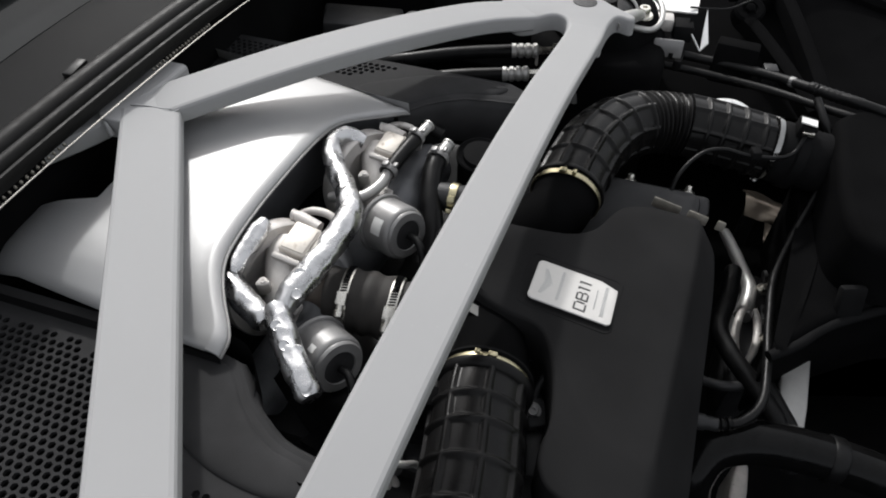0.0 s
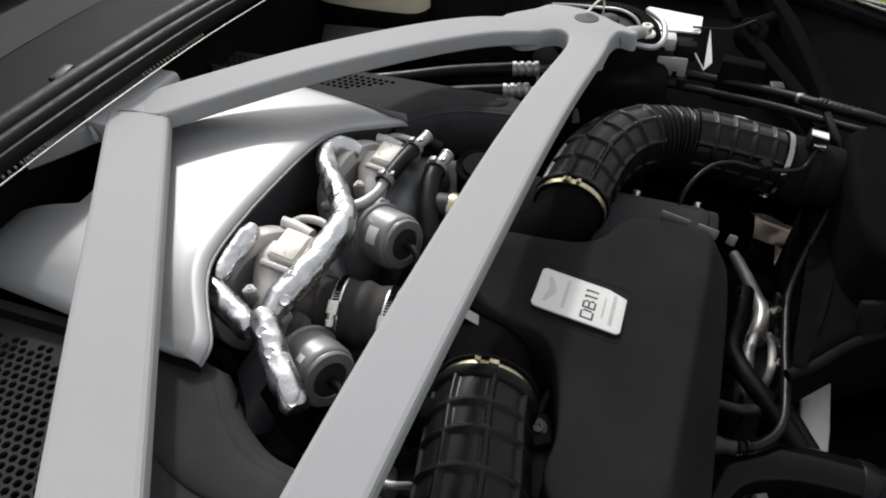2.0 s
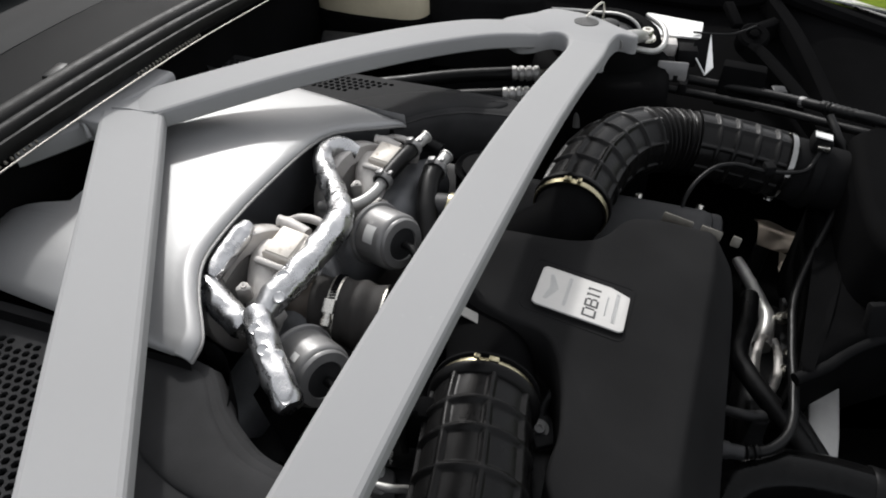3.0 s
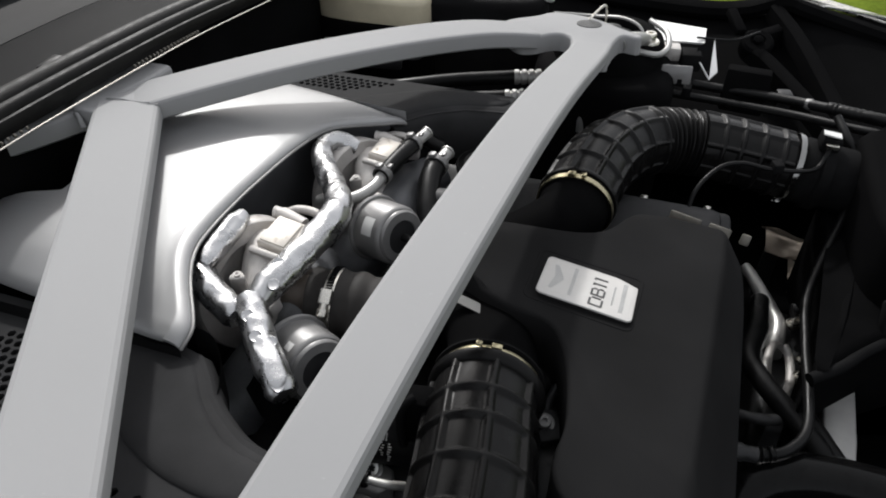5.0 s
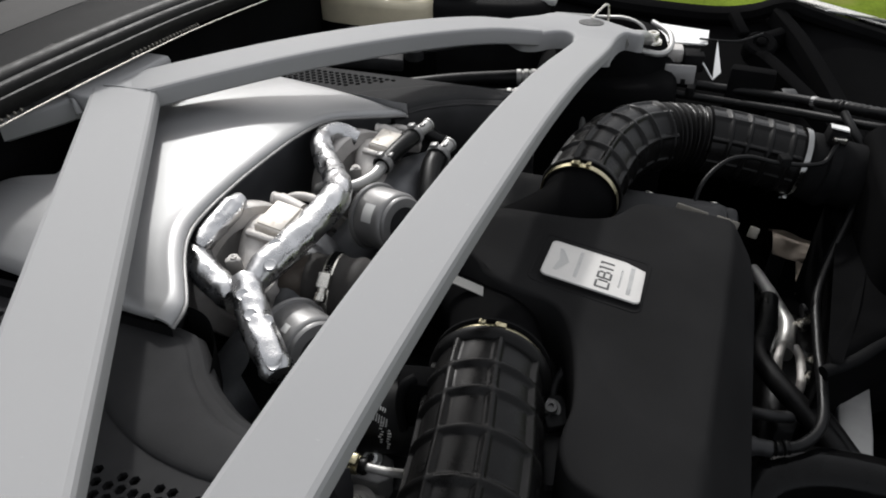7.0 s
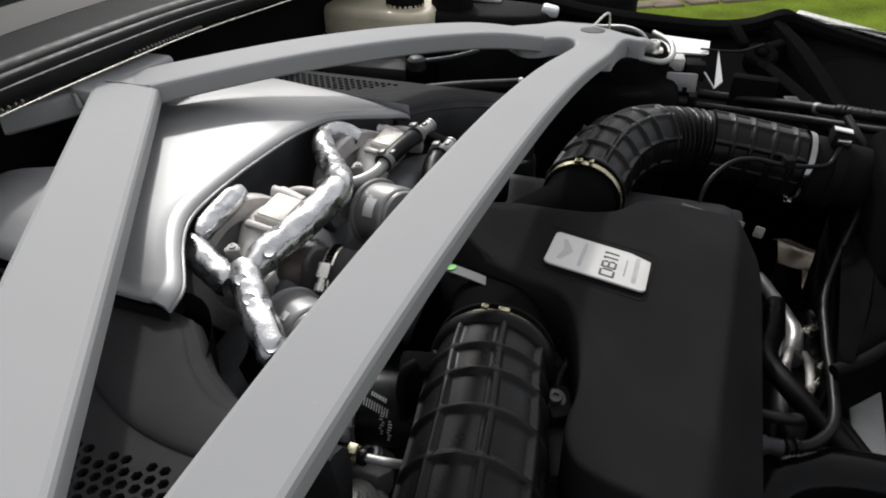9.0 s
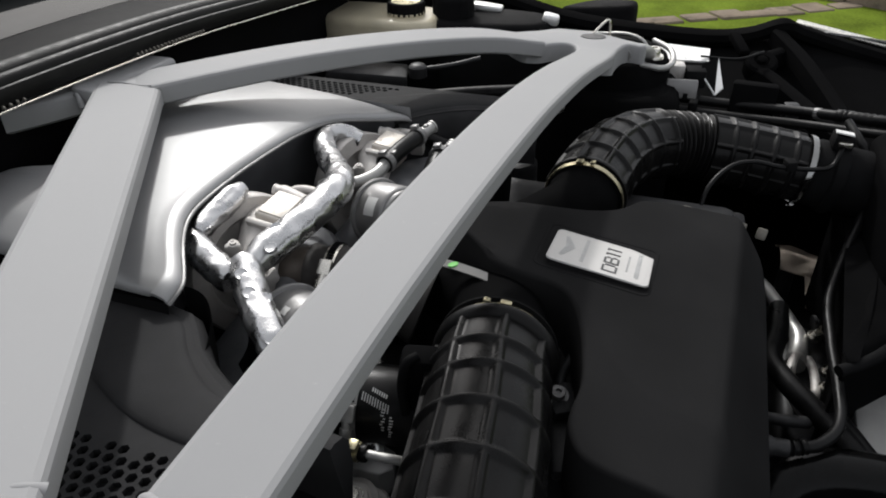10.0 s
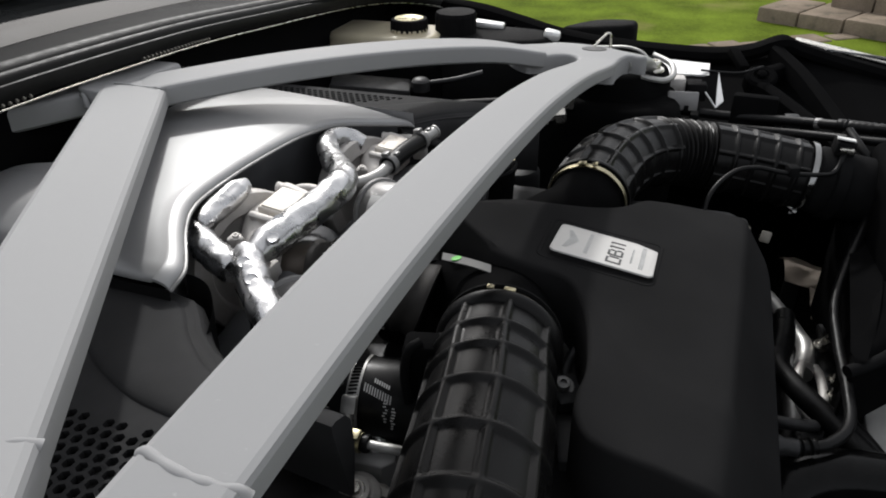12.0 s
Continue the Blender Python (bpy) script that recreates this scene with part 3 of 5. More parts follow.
def heat_shield():
    th = thing("heat_shield", (-0.4, YC, 0.83), "satin silver heat shield with a rolled lip round the turbo opening", "heat shield")
    ys = span(0.252, 0.638, 110)
    rows = [0, .12, .25, .37, .5, .6, .7, .8, .87, .93, .97, 1]
    roll = ((-0.0118, 0.0064), (-0.0100, 0.00615), (-0.0080, 0.0057), (-0.0060, 0.0051), (-0.0040, 0.0043), (-0.0022, 0.0033), (-0.0009, 0.0019), (-0.0002, 0.0002))

    def at(u, v):
        rear = -0.56 + 0.092 * max(0.0, min(1.0, (v - 0.346) / 0.022)) ** 0.5
        fall = max(0.0, 0.264 - v) / 0.012 + max(0.0, v - 0.626) / 0.012
        if u <= 1:
            x = rear + (lip_x(v) - 0.0135 - rear) * u
            w = v + 0.030 * (1 - u) * max(0.0, 0.30 - v) / 0.05 + 0.13 * max(0.0, -0.262 - x) * max(0.0, (v - 0.52) / 0.118)
            return (x, w, shield_z(x, v) - 0.004 * fall ** 2)
        dx, dz = roll[int(round(u)) - 2]
        return (lip_x(v) + dx, v, lip_z(v) + dz - 0.003 * fall ** 2)
    part("shell", surface(at, rows + [2 + k for k in range(len(roll))], ys, 0.0022), M_SHIELD, th, angle=60)
    rim = [Vector((lip_x(y) + 0.0004, y, lip_z(y) - 0.0012 - 0.003 * (max(0.0, 0.264 - y) / 0.012 + max(0.0, y - 0.626) / 0.012) ** 2)) for y in ys]
    part("rolled_lip", tube(rim, 0.0015, 8), M_CAN, th, "thin dull edge below the rolled lip")
    # sheet added to give the shaded gap below the lip its dark tone
    part("inner_sheet", surface(lambda u, v: (lip_x(u) - 0.010 - 0.02 * v, u, lip_z(u) - 0.004 - 0.095 * v), ys[2:-2], span(0, 1, 5)), M_INNER, th, "dark sheet added for the shaded gap below the lip")
    for side in (0, 1):
        y = ys[0] if side == 0 else ys[-1]
        sgn = -1 if side == 0 else 1
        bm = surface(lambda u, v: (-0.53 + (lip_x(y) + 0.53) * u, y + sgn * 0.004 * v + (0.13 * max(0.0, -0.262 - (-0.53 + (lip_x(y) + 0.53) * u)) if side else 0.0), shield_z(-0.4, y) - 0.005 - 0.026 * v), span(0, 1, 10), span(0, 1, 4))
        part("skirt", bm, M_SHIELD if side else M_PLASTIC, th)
        zl = lip_z(y)
        if side:
            continue
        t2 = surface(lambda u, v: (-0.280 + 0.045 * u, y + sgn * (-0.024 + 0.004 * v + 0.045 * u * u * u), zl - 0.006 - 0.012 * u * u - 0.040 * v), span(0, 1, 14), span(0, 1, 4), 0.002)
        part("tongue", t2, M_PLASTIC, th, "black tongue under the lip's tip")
    return th


heat_shield()


# ---- perforated black panels beside the shield ----
def panel_z(x, y):
    return 0.834 if y < YC else 0.822


def side_panel(sgn, group, deep, front):
    """sgn -1: the near one; the far one is its mirror image about the centre line."""
    f = lambda x, d: (x, YC + sgn * d)
    th = thing("perforated_panel", (*f(-0.4, 0.3), 0.82), "black plastic bay panel with hexagonal perforations", "bay panel", group)
    outline = [f(*q) for q in ((-0.545, 0.178), (-0.30, 0.178), (-0.262, 0.186), (-0.248, 0.200), (-0.236, 0.214), (-0.219, 0.227), (-0.195, 0.240), (-0.165, 0.246), (-0.13, 0.250), (front, 0.262), (front, deep - 0.02), (front - 0.04, deep), (-0.545, deep))]
    bm = bmesh.new()

    def loop(pts):
        vs = [bm.verts.new((x, y, panel_z(x, y))) for x, y in pts]
        for a, b in zip(vs, vs[1:] + vs[:1]):
            bm.edges.new((a, b))
    loop(outline)
    step, r = 0.0083, 0.00335
    for j in range(52):
        for i in range(60):
            d = 0.196 + j * step * 0.866
            x = -0.535 + (i + 0.5 * (j % 2)) * step
            edge = 0.205 + (0.0 if x < -0.40 else min(0.085, (x + 0.40) * 0.62))
            if d < edge + 0.004 * ((i * 7 + j * 3) % 3) or d > min(0.40, deep - 0.012) or x > front - 0.012 or (sgn > 0 and (d < 0.243 or x > -0.225)):
                continue
            cx, cy = f(x, d)
            loop([(cx + r * math.cos(math.pi / 6 + k * math.pi / 3), cy + r * math.sin(math.pi / 6 + k * math.pi / 3)) for k in range(6)])
    bmesh.ops.triangle_fill(bm, edges=bm.edges, use_beauty=True, use_dissolve=False)
    up = [fc for fc in bm.faces]
    ex = bmesh.ops.extrude_face_region(bm, geom=up)
    for v in ex["geom"]:
        if isinstance(v, bmesh.types.BMVert):
            v.co.z -= 0.004
    part("perforated_sheet", bm, M_PANEL, th, angle=30)
    edge = smooth_path([(*f(*q), 0.826 if sgn < 0 else 0.814) for q in ((-0.262, 0.186), (-0.248, 0.200), (-0.236, 0.214), (-0.219, 0.227), (-0.195, 0.240), (-0.165, 0.246), (-0.12, 0.252))], 6)
    bm = sweep(edge, [(-sgn * -0.001, -0.055), (-sgn * -0.006, -0.02), (-sgn * -0.005, 0.0), (-sgn * 0.0, 0.007), (-sgn * 0.008, 0.0095), (-sgn * 0.012, 0.009), (-sgn * 0.012, 0.004), (-sgn * 0.002, -0.055)])
    part("rolled_edge", bm, M_PANEL, th)
    pad = smooth_outline([f(*q) for q in ((-0.335, 0.190), (-0.285, 0.190), (-0.262, 0.196), (-0.238, 0.222), (-0.205, 0.246), (-0.165, 0.256), (-0.150, 0.275), (-0.185, 0.284), (-0.228, 0.280), (-0.262, 0.268), (-0.290, 0.252), (-0.325, 0.228))], 4)
    part("raised_pad", slab(pad, 0.8380 if sgn < 0 else 0.826, 0.832 if sgn < 0 else 0.82, 0.012, 0.0038, 4), M_PANEL, th)
    return th


side_panel(-1, "panels beside the shield", 0.50, -0.165)
side_panel(1, "panels beside the shield", 0.288, -0.11)


# ---- engine cover ----
CREASE = [Vector(q) for q in ((-0.085, 0.398), (-0.055, 0.388), (-0.031, 0.3785), (-0.0163, 0.3655), (-0.0035, 0.346), (0.0045, 0.331), (0.0140, 0.312), (0.031, 0.2955), (0.055, 0.2845), (0.079, 0.279), (0.14, 0.277))]


def beyond(d, r):
    """max(0, d), rounded within r of zero."""
    return 0.0 if d <= -r else d if d >= r else (d + r) ** 2 / (4 * r)


def flank_distance(x, y):
    """How far a place lies outside the crease between the cover's flat top and its flank (negative inside); the far side mirrors it."""
    p = Vector((x, 0.44 - abs(y - 0.44)))
    best, sign = 1.0, 1.0
    for a, b in zip(CREASE, CREASE[1:]):
        d = b - a
        t = max(0.0, min(1.0, (p - a).dot(d) / d.dot(d)))
        far = (p - a - d * t).length
        if far < best - 1e-7:
            best, sign = far, -1.0 if d.x * (p.y - a.y) - d.y * (p.x - a.x) > 0 else 1.0
    return best * sign


def cover_z(x, y):
    f = beyond(x - 0.0795 - 0.0675 * (y - 0.283), 0.003)
    steep = 0.32 - 0.15 * max(0.0, min(1.0, (x - 0.004) / 0.04))
    return 0.8195 - 0.10 * (x + 0.013) - 0.02 * (y - 0.43) - 1.9 * max(0.0, y - 0.485) ** 2 - 1.5 * f - steep * beyond(flank_distance(x, y), 0.0022)


def engine_cover():
    th = thing("engine_cover", (0.02, 0.43, 0.70), "matt black moulded engine cover with scalloped sides", "engine cover")
    out = smooth_outline([(-0.140, 0.440), (-0.112, 0.415), (-0.090, 0.395), (-0.066, 0.386), (-0.040, 0.382), (-0.0255, 0.370), (-0.0145, 0.344), (-0.0075, 0.314), (-0.0055, 0.294), (-0.0080, 0.278), (-0.0075, 0.264), (0.000, 0.250), (0.012, 0.241), (0.032, 0.233), (0.060, 0.226), (0.092, 0.222), (0.114, 0.226), (0.120, 0.240), (0.1215, 0.30), (0.123, 0.42), (0.1255, 0.54), (0.1275, 0.612), (0.1255, 0.631), (0.112, 0.637), (0.085, 0.636), (0.045, 0.628), (0.020, 0.606), (0.006, 0.566), (-0.006, 0.528), (-0.028, 0.508), (-0.070, 0.502), (-0.110, 0.500), (-0.150, 0.498), (-0.160, 0.485), (-0.158, 0.458)], 4)
    fold = smooth_path([(q.x, q.y, 0) for q in CREASE[2:10]], 5)
    lines = []
    for q, tg, s, u in frames_along(fold):
        lines.append([(q.x + s.x * d, q.y + s.y * d) for d in (-0.0022, 0.0, 0.0022)])
    folds = [[Vector(row[i]) for row in lines] for i in range(3)]
    for d in (-0.003, 0.0, 0.003):
        folds.append([Vector((0.0795 + 0.0675 * (y - 0.283) + d, y)) for y in span(0.290, 0.585, 40)])
    bm = slab(out, cover_z, lambda x, y: cover_z(x, y) - 0.055, 0.0035, 0.0035, 4, 0.007, folds)
    part("moulding", bm, M_COVER, th, angle=50)
    # recess round the plaque
    c = []
    for cx, cy, a0 in ((0.0235, 0.4545, 0), (-0.0520, 0.4595, 90), (-0.0540, 0.4075, 180), (0.0205, 0.4015, 270)):
        c += [(cx + 0.006 * math.cos(radians(a0 + 15 * i)), cy + 0.006 * math.sin(radians(a0 + 15 * i))) for i in range(7)]
    ring = [Vector((x, y, cover_z(x, y) - 0.0003)) for x, y in c]
    ring.append(ring[0].copy())
    part("plaque_rim", sweep(ring, [(-0.0026, -0.001), (-0.0012, 0.0008), (0.0012, 0.0008), (0.0026, -0.001)], cap=False), M_COVER, th)
    return th


engine_cover()


def plaque():
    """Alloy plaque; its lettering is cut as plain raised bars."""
    th = thing("engine_plaque", (-0.013, 0.431, 0.826), "brushed alloy maker's plaque with dark engraved characters", "plaque")
    ox, oy = Vector((0.0735, -0.0030, -0.0095)), Vector((0.0016, 0.0495, -0.0055))
    u, v = ox.normalized(), (oy - ox.normalized() * oy.dot(ox.normalized())).normalized()
    n = u.cross(v)
    m = Matrix((u, v, n)).transposed().to_4x4()
    m.translation = Vector((-0.0125, 0.4290, 0.8208))
    W, H = 0.0785, 0.0530

    def rounded(w, h, r, k=6):
        pts = []
        for cx, cy, a0 in ((w / 2 - r, h / 2 - r, 0), (-w / 2 + r, h / 2 - r, 90), (-w / 2 + r, -h / 2 + r, 180), (w / 2 - r, -h / 2 + r, 270)):
            pts += [(cx + r * math.cos(radians(a0 + 90 * i / k)), cy + r * math.sin(radians(a0 + 90 * i / k))) for i in range(k + 1)]
        return pts
    bm = slab(rounded(W, H, 0.005), 0.0016, 0.0002, 0.0006, 0.0006)
    bm.transform(m)
    part("plate", bm, M_PLATE, th)
    # backing added to stand for the dark shadow under the thin plate
    bm = slab(rounded(W - 0.003, H - 0.003, 0.004), 0.0004, -0.0050, 0.0004, 0.0004)
    bm.transform(m)
    part("backing", bm, M_COVER, th, "black backing added for the shadow below the plate")

    def bars(name, rects, mat, z=0.00175, label=""):
        b = bmesh.new()
        for x, y, w, h, *rot in rects:
            box((w, h, 0.0005), m @ pose(x, y, z, 0, 0, rot[0] if rot else 0), 0, b)
        part(name, b, mat, th, label, smooth=False)
    # four large characters that read towards +y: strokes as bars; s is the reading axis, q the letter height towards -x
    x0, hgt, t = 0.0142, 0.0112, 0.0018
    y0 = -0.0205

    def glyph(strokes, at):
        return [(x0 - (q0 + q1) / 2 * hgt, y0 + at + (s0 + s1) / 2, max(abs(q1 - q0) * hgt, t), max(abs(s1 - s0), t)) for s0, q0, s1, q1 in strokes]
    d = [(0, 0, 0, 1), (0, 0.05, 0.0085, 0.05), (0, 0.95, 0.0085, 0.95), (0.0097, 0.16, 0.0097, 0.84)]
    b = [(0, 0, 0, 1), (0, 0.05, 0.0084, 0.05), (0, 0.95, 0.0078, 0.95), (0, 0.52, 0.0086, 0.52), (0.0093, 0.14, 0.0093, 0.44), (0.0086, 0.62, 0.0086, 0.86)]
    one = [(0.0030, 0, 0.0030, 1), (0.0012, 0.93, 0.0024, 0.93)]
    for strokes, at in ((d, 0), (b, 0.0134), (one, 0.0258), (one, 0.0334)):
        bars("character", glyph(strokes, at), M_INK, label="dark engraved character")
    rnd = random.Random(4)
    # unreadable lines: two rows beyond, one row before
    for name, x, w, lo, hi in (("text_bar", 0.0212, 0.0016, -0.013, 0.013), ("text_bar", 0.0290, 0.0034, -0.019, 0.019), ("text_bar", -0.0130, 0.0030, -0.018, 0.019)):
        rects, y = [], lo
        while y < hi:
            k = rnd.uniform(0.0012, 0.0024)
            rects.append((x, y + k / 2, w, k))
            y += k + 0.0007
        bars(name, rects, M_FAINT, label="faint grey engraved line")
    wing = [(-0.0245 - 0.0008 * abs(k), 0.0026 * k, 0.0075 - 0.0007 * abs(k), 0.0017, 14 * (1 if k > 0 else -1 if k < 0 else 0)) for k in range(-6, 7)]
    bars("emblem", wing, M_FAINT, label="faint winged emblem as plain strokes")
    return th


plaque()

# ---- intake ducts ----
def rib_mask(v, pitch, width):
    """1 on a rib's crest, 0 between: steep flanks with a fillet and a rounded top."""
    d = abs((v / pitch + 0.5) % 1 - 0.5) * pitch
    e = min(1.0, max(0.0, (width * 1.9 - d) / (width * 1.25)))
    return 0.72 * e * e * (3 - 2 * e) + 0.28 * max(0.0, 1 - (d / width) ** 2)


def length_of(path):
    return sum((b - a).length for a, b in zip(path, path[1:]))


def resample(path, step):
    out, acc = [path[0]], 0.0
    for a, b in zip(path, path[1:]):
        d = (b - a).length
        while acc + d >= step:
            a = a.lerp(b, (step - acc) / d)
            d = (b - a).length
            out.append(a)
            acc = 0.0
        acc += d
    return out


def waffle_duct(path, r, rings, long_step, bellows=None, phase=0.0, height=0.0028, ends=0.010, after=0.024):
    """A moulded rubber duct with raised ring and lengthwise ribs, smooth cuffs and a bellows stretch."""
    path = resample(path, 0.0010)
    total = length_of(path)

    def radius(s, a, q):
        d = s * total
        if d < ends or d > total - ends:
            return r - 0.001
        if bellows and bellows[0] < d < bellows[1]:
            return r + 0.0022 * math.cos(2 * math.pi * (d - bellows[0]) / 0.0085) - 0.001
        ring = rib_mask(total - d, after, 0.0022) if bellows and d > bellows[1] else max(rib_mask(d - c, 1.0, 0.0022) for c in rings)
        ang = ((a + phase + math.pi) % (2 * math.pi)) - math.pi
        lng = rib_mask(ang * r, long_step * r, 0.0021) if abs(ang) < 2.2 else 0.0
        return r + height * max(ring, lng) - 0.0006 * (1 - max(ring, lng))
    return tube(path, radius, 168, cap=True)


def near_duct():
    th = thing("intake_duct", (-0.05, 0.2, 0.76), "black rubber intake duct with a waffle of raised ribs", "intake duct", "intake ducts")
    path = smooth_path([(-0.068, 0.326, 0.796), (-0.064, 0.29, 0.800), (-0.055, 0.24, 0.8025), (-0.047, 0.18, 0.8005), (-0.038, 0.12, 0.790), (-0.022, 0.05, 0.772), (0.02, -0.03, 0.745), (0.10, -0.08, 0.715), (0.20, -0.10, 0.69)], 20)
    part("duct", waffle_duct(path, 0.0392, (0.0385, 0.0620, 0.0915, 0.1245, 0.157, 0.190, 0.223, 0.256, 0.29, 0.33), 0.78, phase=0.18), M_RUBBER, th)
    ax = (path[3] - path[0]).normalized()
    hose_clamp(path[0] + ax * 0.0026, ax, 0.0396, 0.0052, th, M_BRASS, -0.12, False)
    part("cuff_lip", lathe([(0.0385, -0.0035), (0.0424, -0.0035), (0.0440, -0.002), (0.0442, 0.001), (0.0420, 0.0045), (0.0385, 0.006)], path[0] + ax * 0.0090, ax, 64), M_RUBBER, th)
    part("inlet_collar", lathe([(0.036, -0.004), (0.0418, -0.004), (0.0432, -0.0025), (0.0432, -0.0005), (0.0405, 0.0)], path[0] - ax * 0.0012, ax, 64), M_PLASTIC, th)
    inlet = smooth_path([(-0.068, 0.330, 0.792), (-0.074, 0.362, 0.786), (-0.095, 0.41, 0.772), (-0.135, 0.43, 0.752), (-0.175, 0.425, 0.735)], 10)
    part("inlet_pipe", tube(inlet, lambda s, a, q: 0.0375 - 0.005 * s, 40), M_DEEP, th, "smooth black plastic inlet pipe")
    lug = part("plug_housing", box((0.026, 0.020, 0.046), pose(-0.110, 0.287, 0.794, 0, 0, 12), 0.004), M_DEEP, th)
    part("rib", tube(smooth_path([(-0.117, 0.2740, 0.772), (-0.119, 0.2745, 0.796), (-0.116, 0.277, 0.814), (-0.110, 0.283, 0.8175)], 6), 0.0035, 12), M_PLASTIC, lug)
    return th


def far_duct():
    th = thing("intake_duct", (0.05, 0.78, 0.72), "black rubber intake elbow with raised ribs and a bellows", "intake duct", "intake ducts")
    path = smooth_path([(-0.050, 0.602, 0.774), (-0.046, 0.640, 0.777), (-0.034, 0.700, 0.777), (-0.008, 0.758, 0.770), (0.038, 0.798, 0.760), (0.090, 0.811, 0.752), (0.140, 0.814, 0.745), (0.186, 0.816, 0.738)], 16)
    part("duct", waffle_duct(path, 0.0395, [0.010 + 0.036 * k for k in range(6)], 0.74, bellows=(0.196, 0.258), phase=0.30), M_RUBBER, th)
    ax = (path[3] - path[0]).normalized()
    hose_clamp(path[0] + ax * 0.003, ax, 0.0398, 0.0065, th, M_BRASS, -0.15, False)
    part("cuff_lip", lathe([(0.0385, -0.003), (0.0425, -0.0025), (0.0432, 0.0), (0.0425, 0.0025), (0.0385, 0.003)], path[0] + ax * 0.0125, ax, 48), M_RUBBER, th)
    ae = (path[-1] - path[-4]).normalized()
    hose_clamp(path[-1] - ae * 0.006, ae, 0.0412, 0.0062, th, M_BAND, 2.55, False)
    inlet = smooth_path([(-0.050, 0.603, 0.774), (-0.055, 0.577, 0.772), (-0.080, 0.545, 0.768), (-0.12, 0.525, 0.752), (-0.165, 0.515, 0.735)], 10)
    part("inlet_pipe", tube(inlet, lambda s, a, q: 0.037 - 0.006 * s, 40), M_DEEP, th, "smooth black plastic inlet pipe")
    house = lathe([(0.037, 0.0), (0.040, 0.006), (0.040, 0.018), (0.044, 0.020), (0.044, 0.032), (0.039, 0.034), (0.039, 0.075)], path[-1], ae, 40)
    part("airflow_housing", house, M_PLASTIC, th, "black airflow sensor housing")
    c = path[-1] + ae * 0.028 + Vector((0, -0.003, 0.048))
    sb = box((0.022, 0.026, 0.018), along(c, (0.1, 0, 1), (1, 0, 0)), 0.003)
    sensor = part("airflow_sensor", sb, M_PLASTIC, th, "black plug-in sensor")
    part("label", box((0.019, 0.020, 0.0014), pose(*(c + Vector((0, -0.002, 0.0102))), -12, 4, -8), 0), M_WHITE, sensor, "white barcode label")
    part("clip", box((0.014, 0.006, 0.006), pose(*(c + Vector((0.001, -0.015, 0.001))), 0, 0, 0), 0.001), M_STEEL, sensor)
    lead = smooth_path([c + Vector((0, -0.012, -0.004)), (0.205, 0.785, 0.762), (0.185, 0.767, 0.763), (0.150, 0.758, 0.765), (0.120, 0.757, 0.768), (0.095, 0.745, 0.764), (0.074, 0.715, 0.748), (0.068, 0.69, 0.715)], 8)
    part("lead", tube(lead, 0.0027, 10), M_HOSE, th, "thin black sheathed cable")
    part("cable_clip", box((0.012, 0.014, 0.012), pose(0.158, 0.762, 0.767, 0, 0, 20), 0.002), M_PLASTIC, th)
    return th


near_duct()
far_duct()


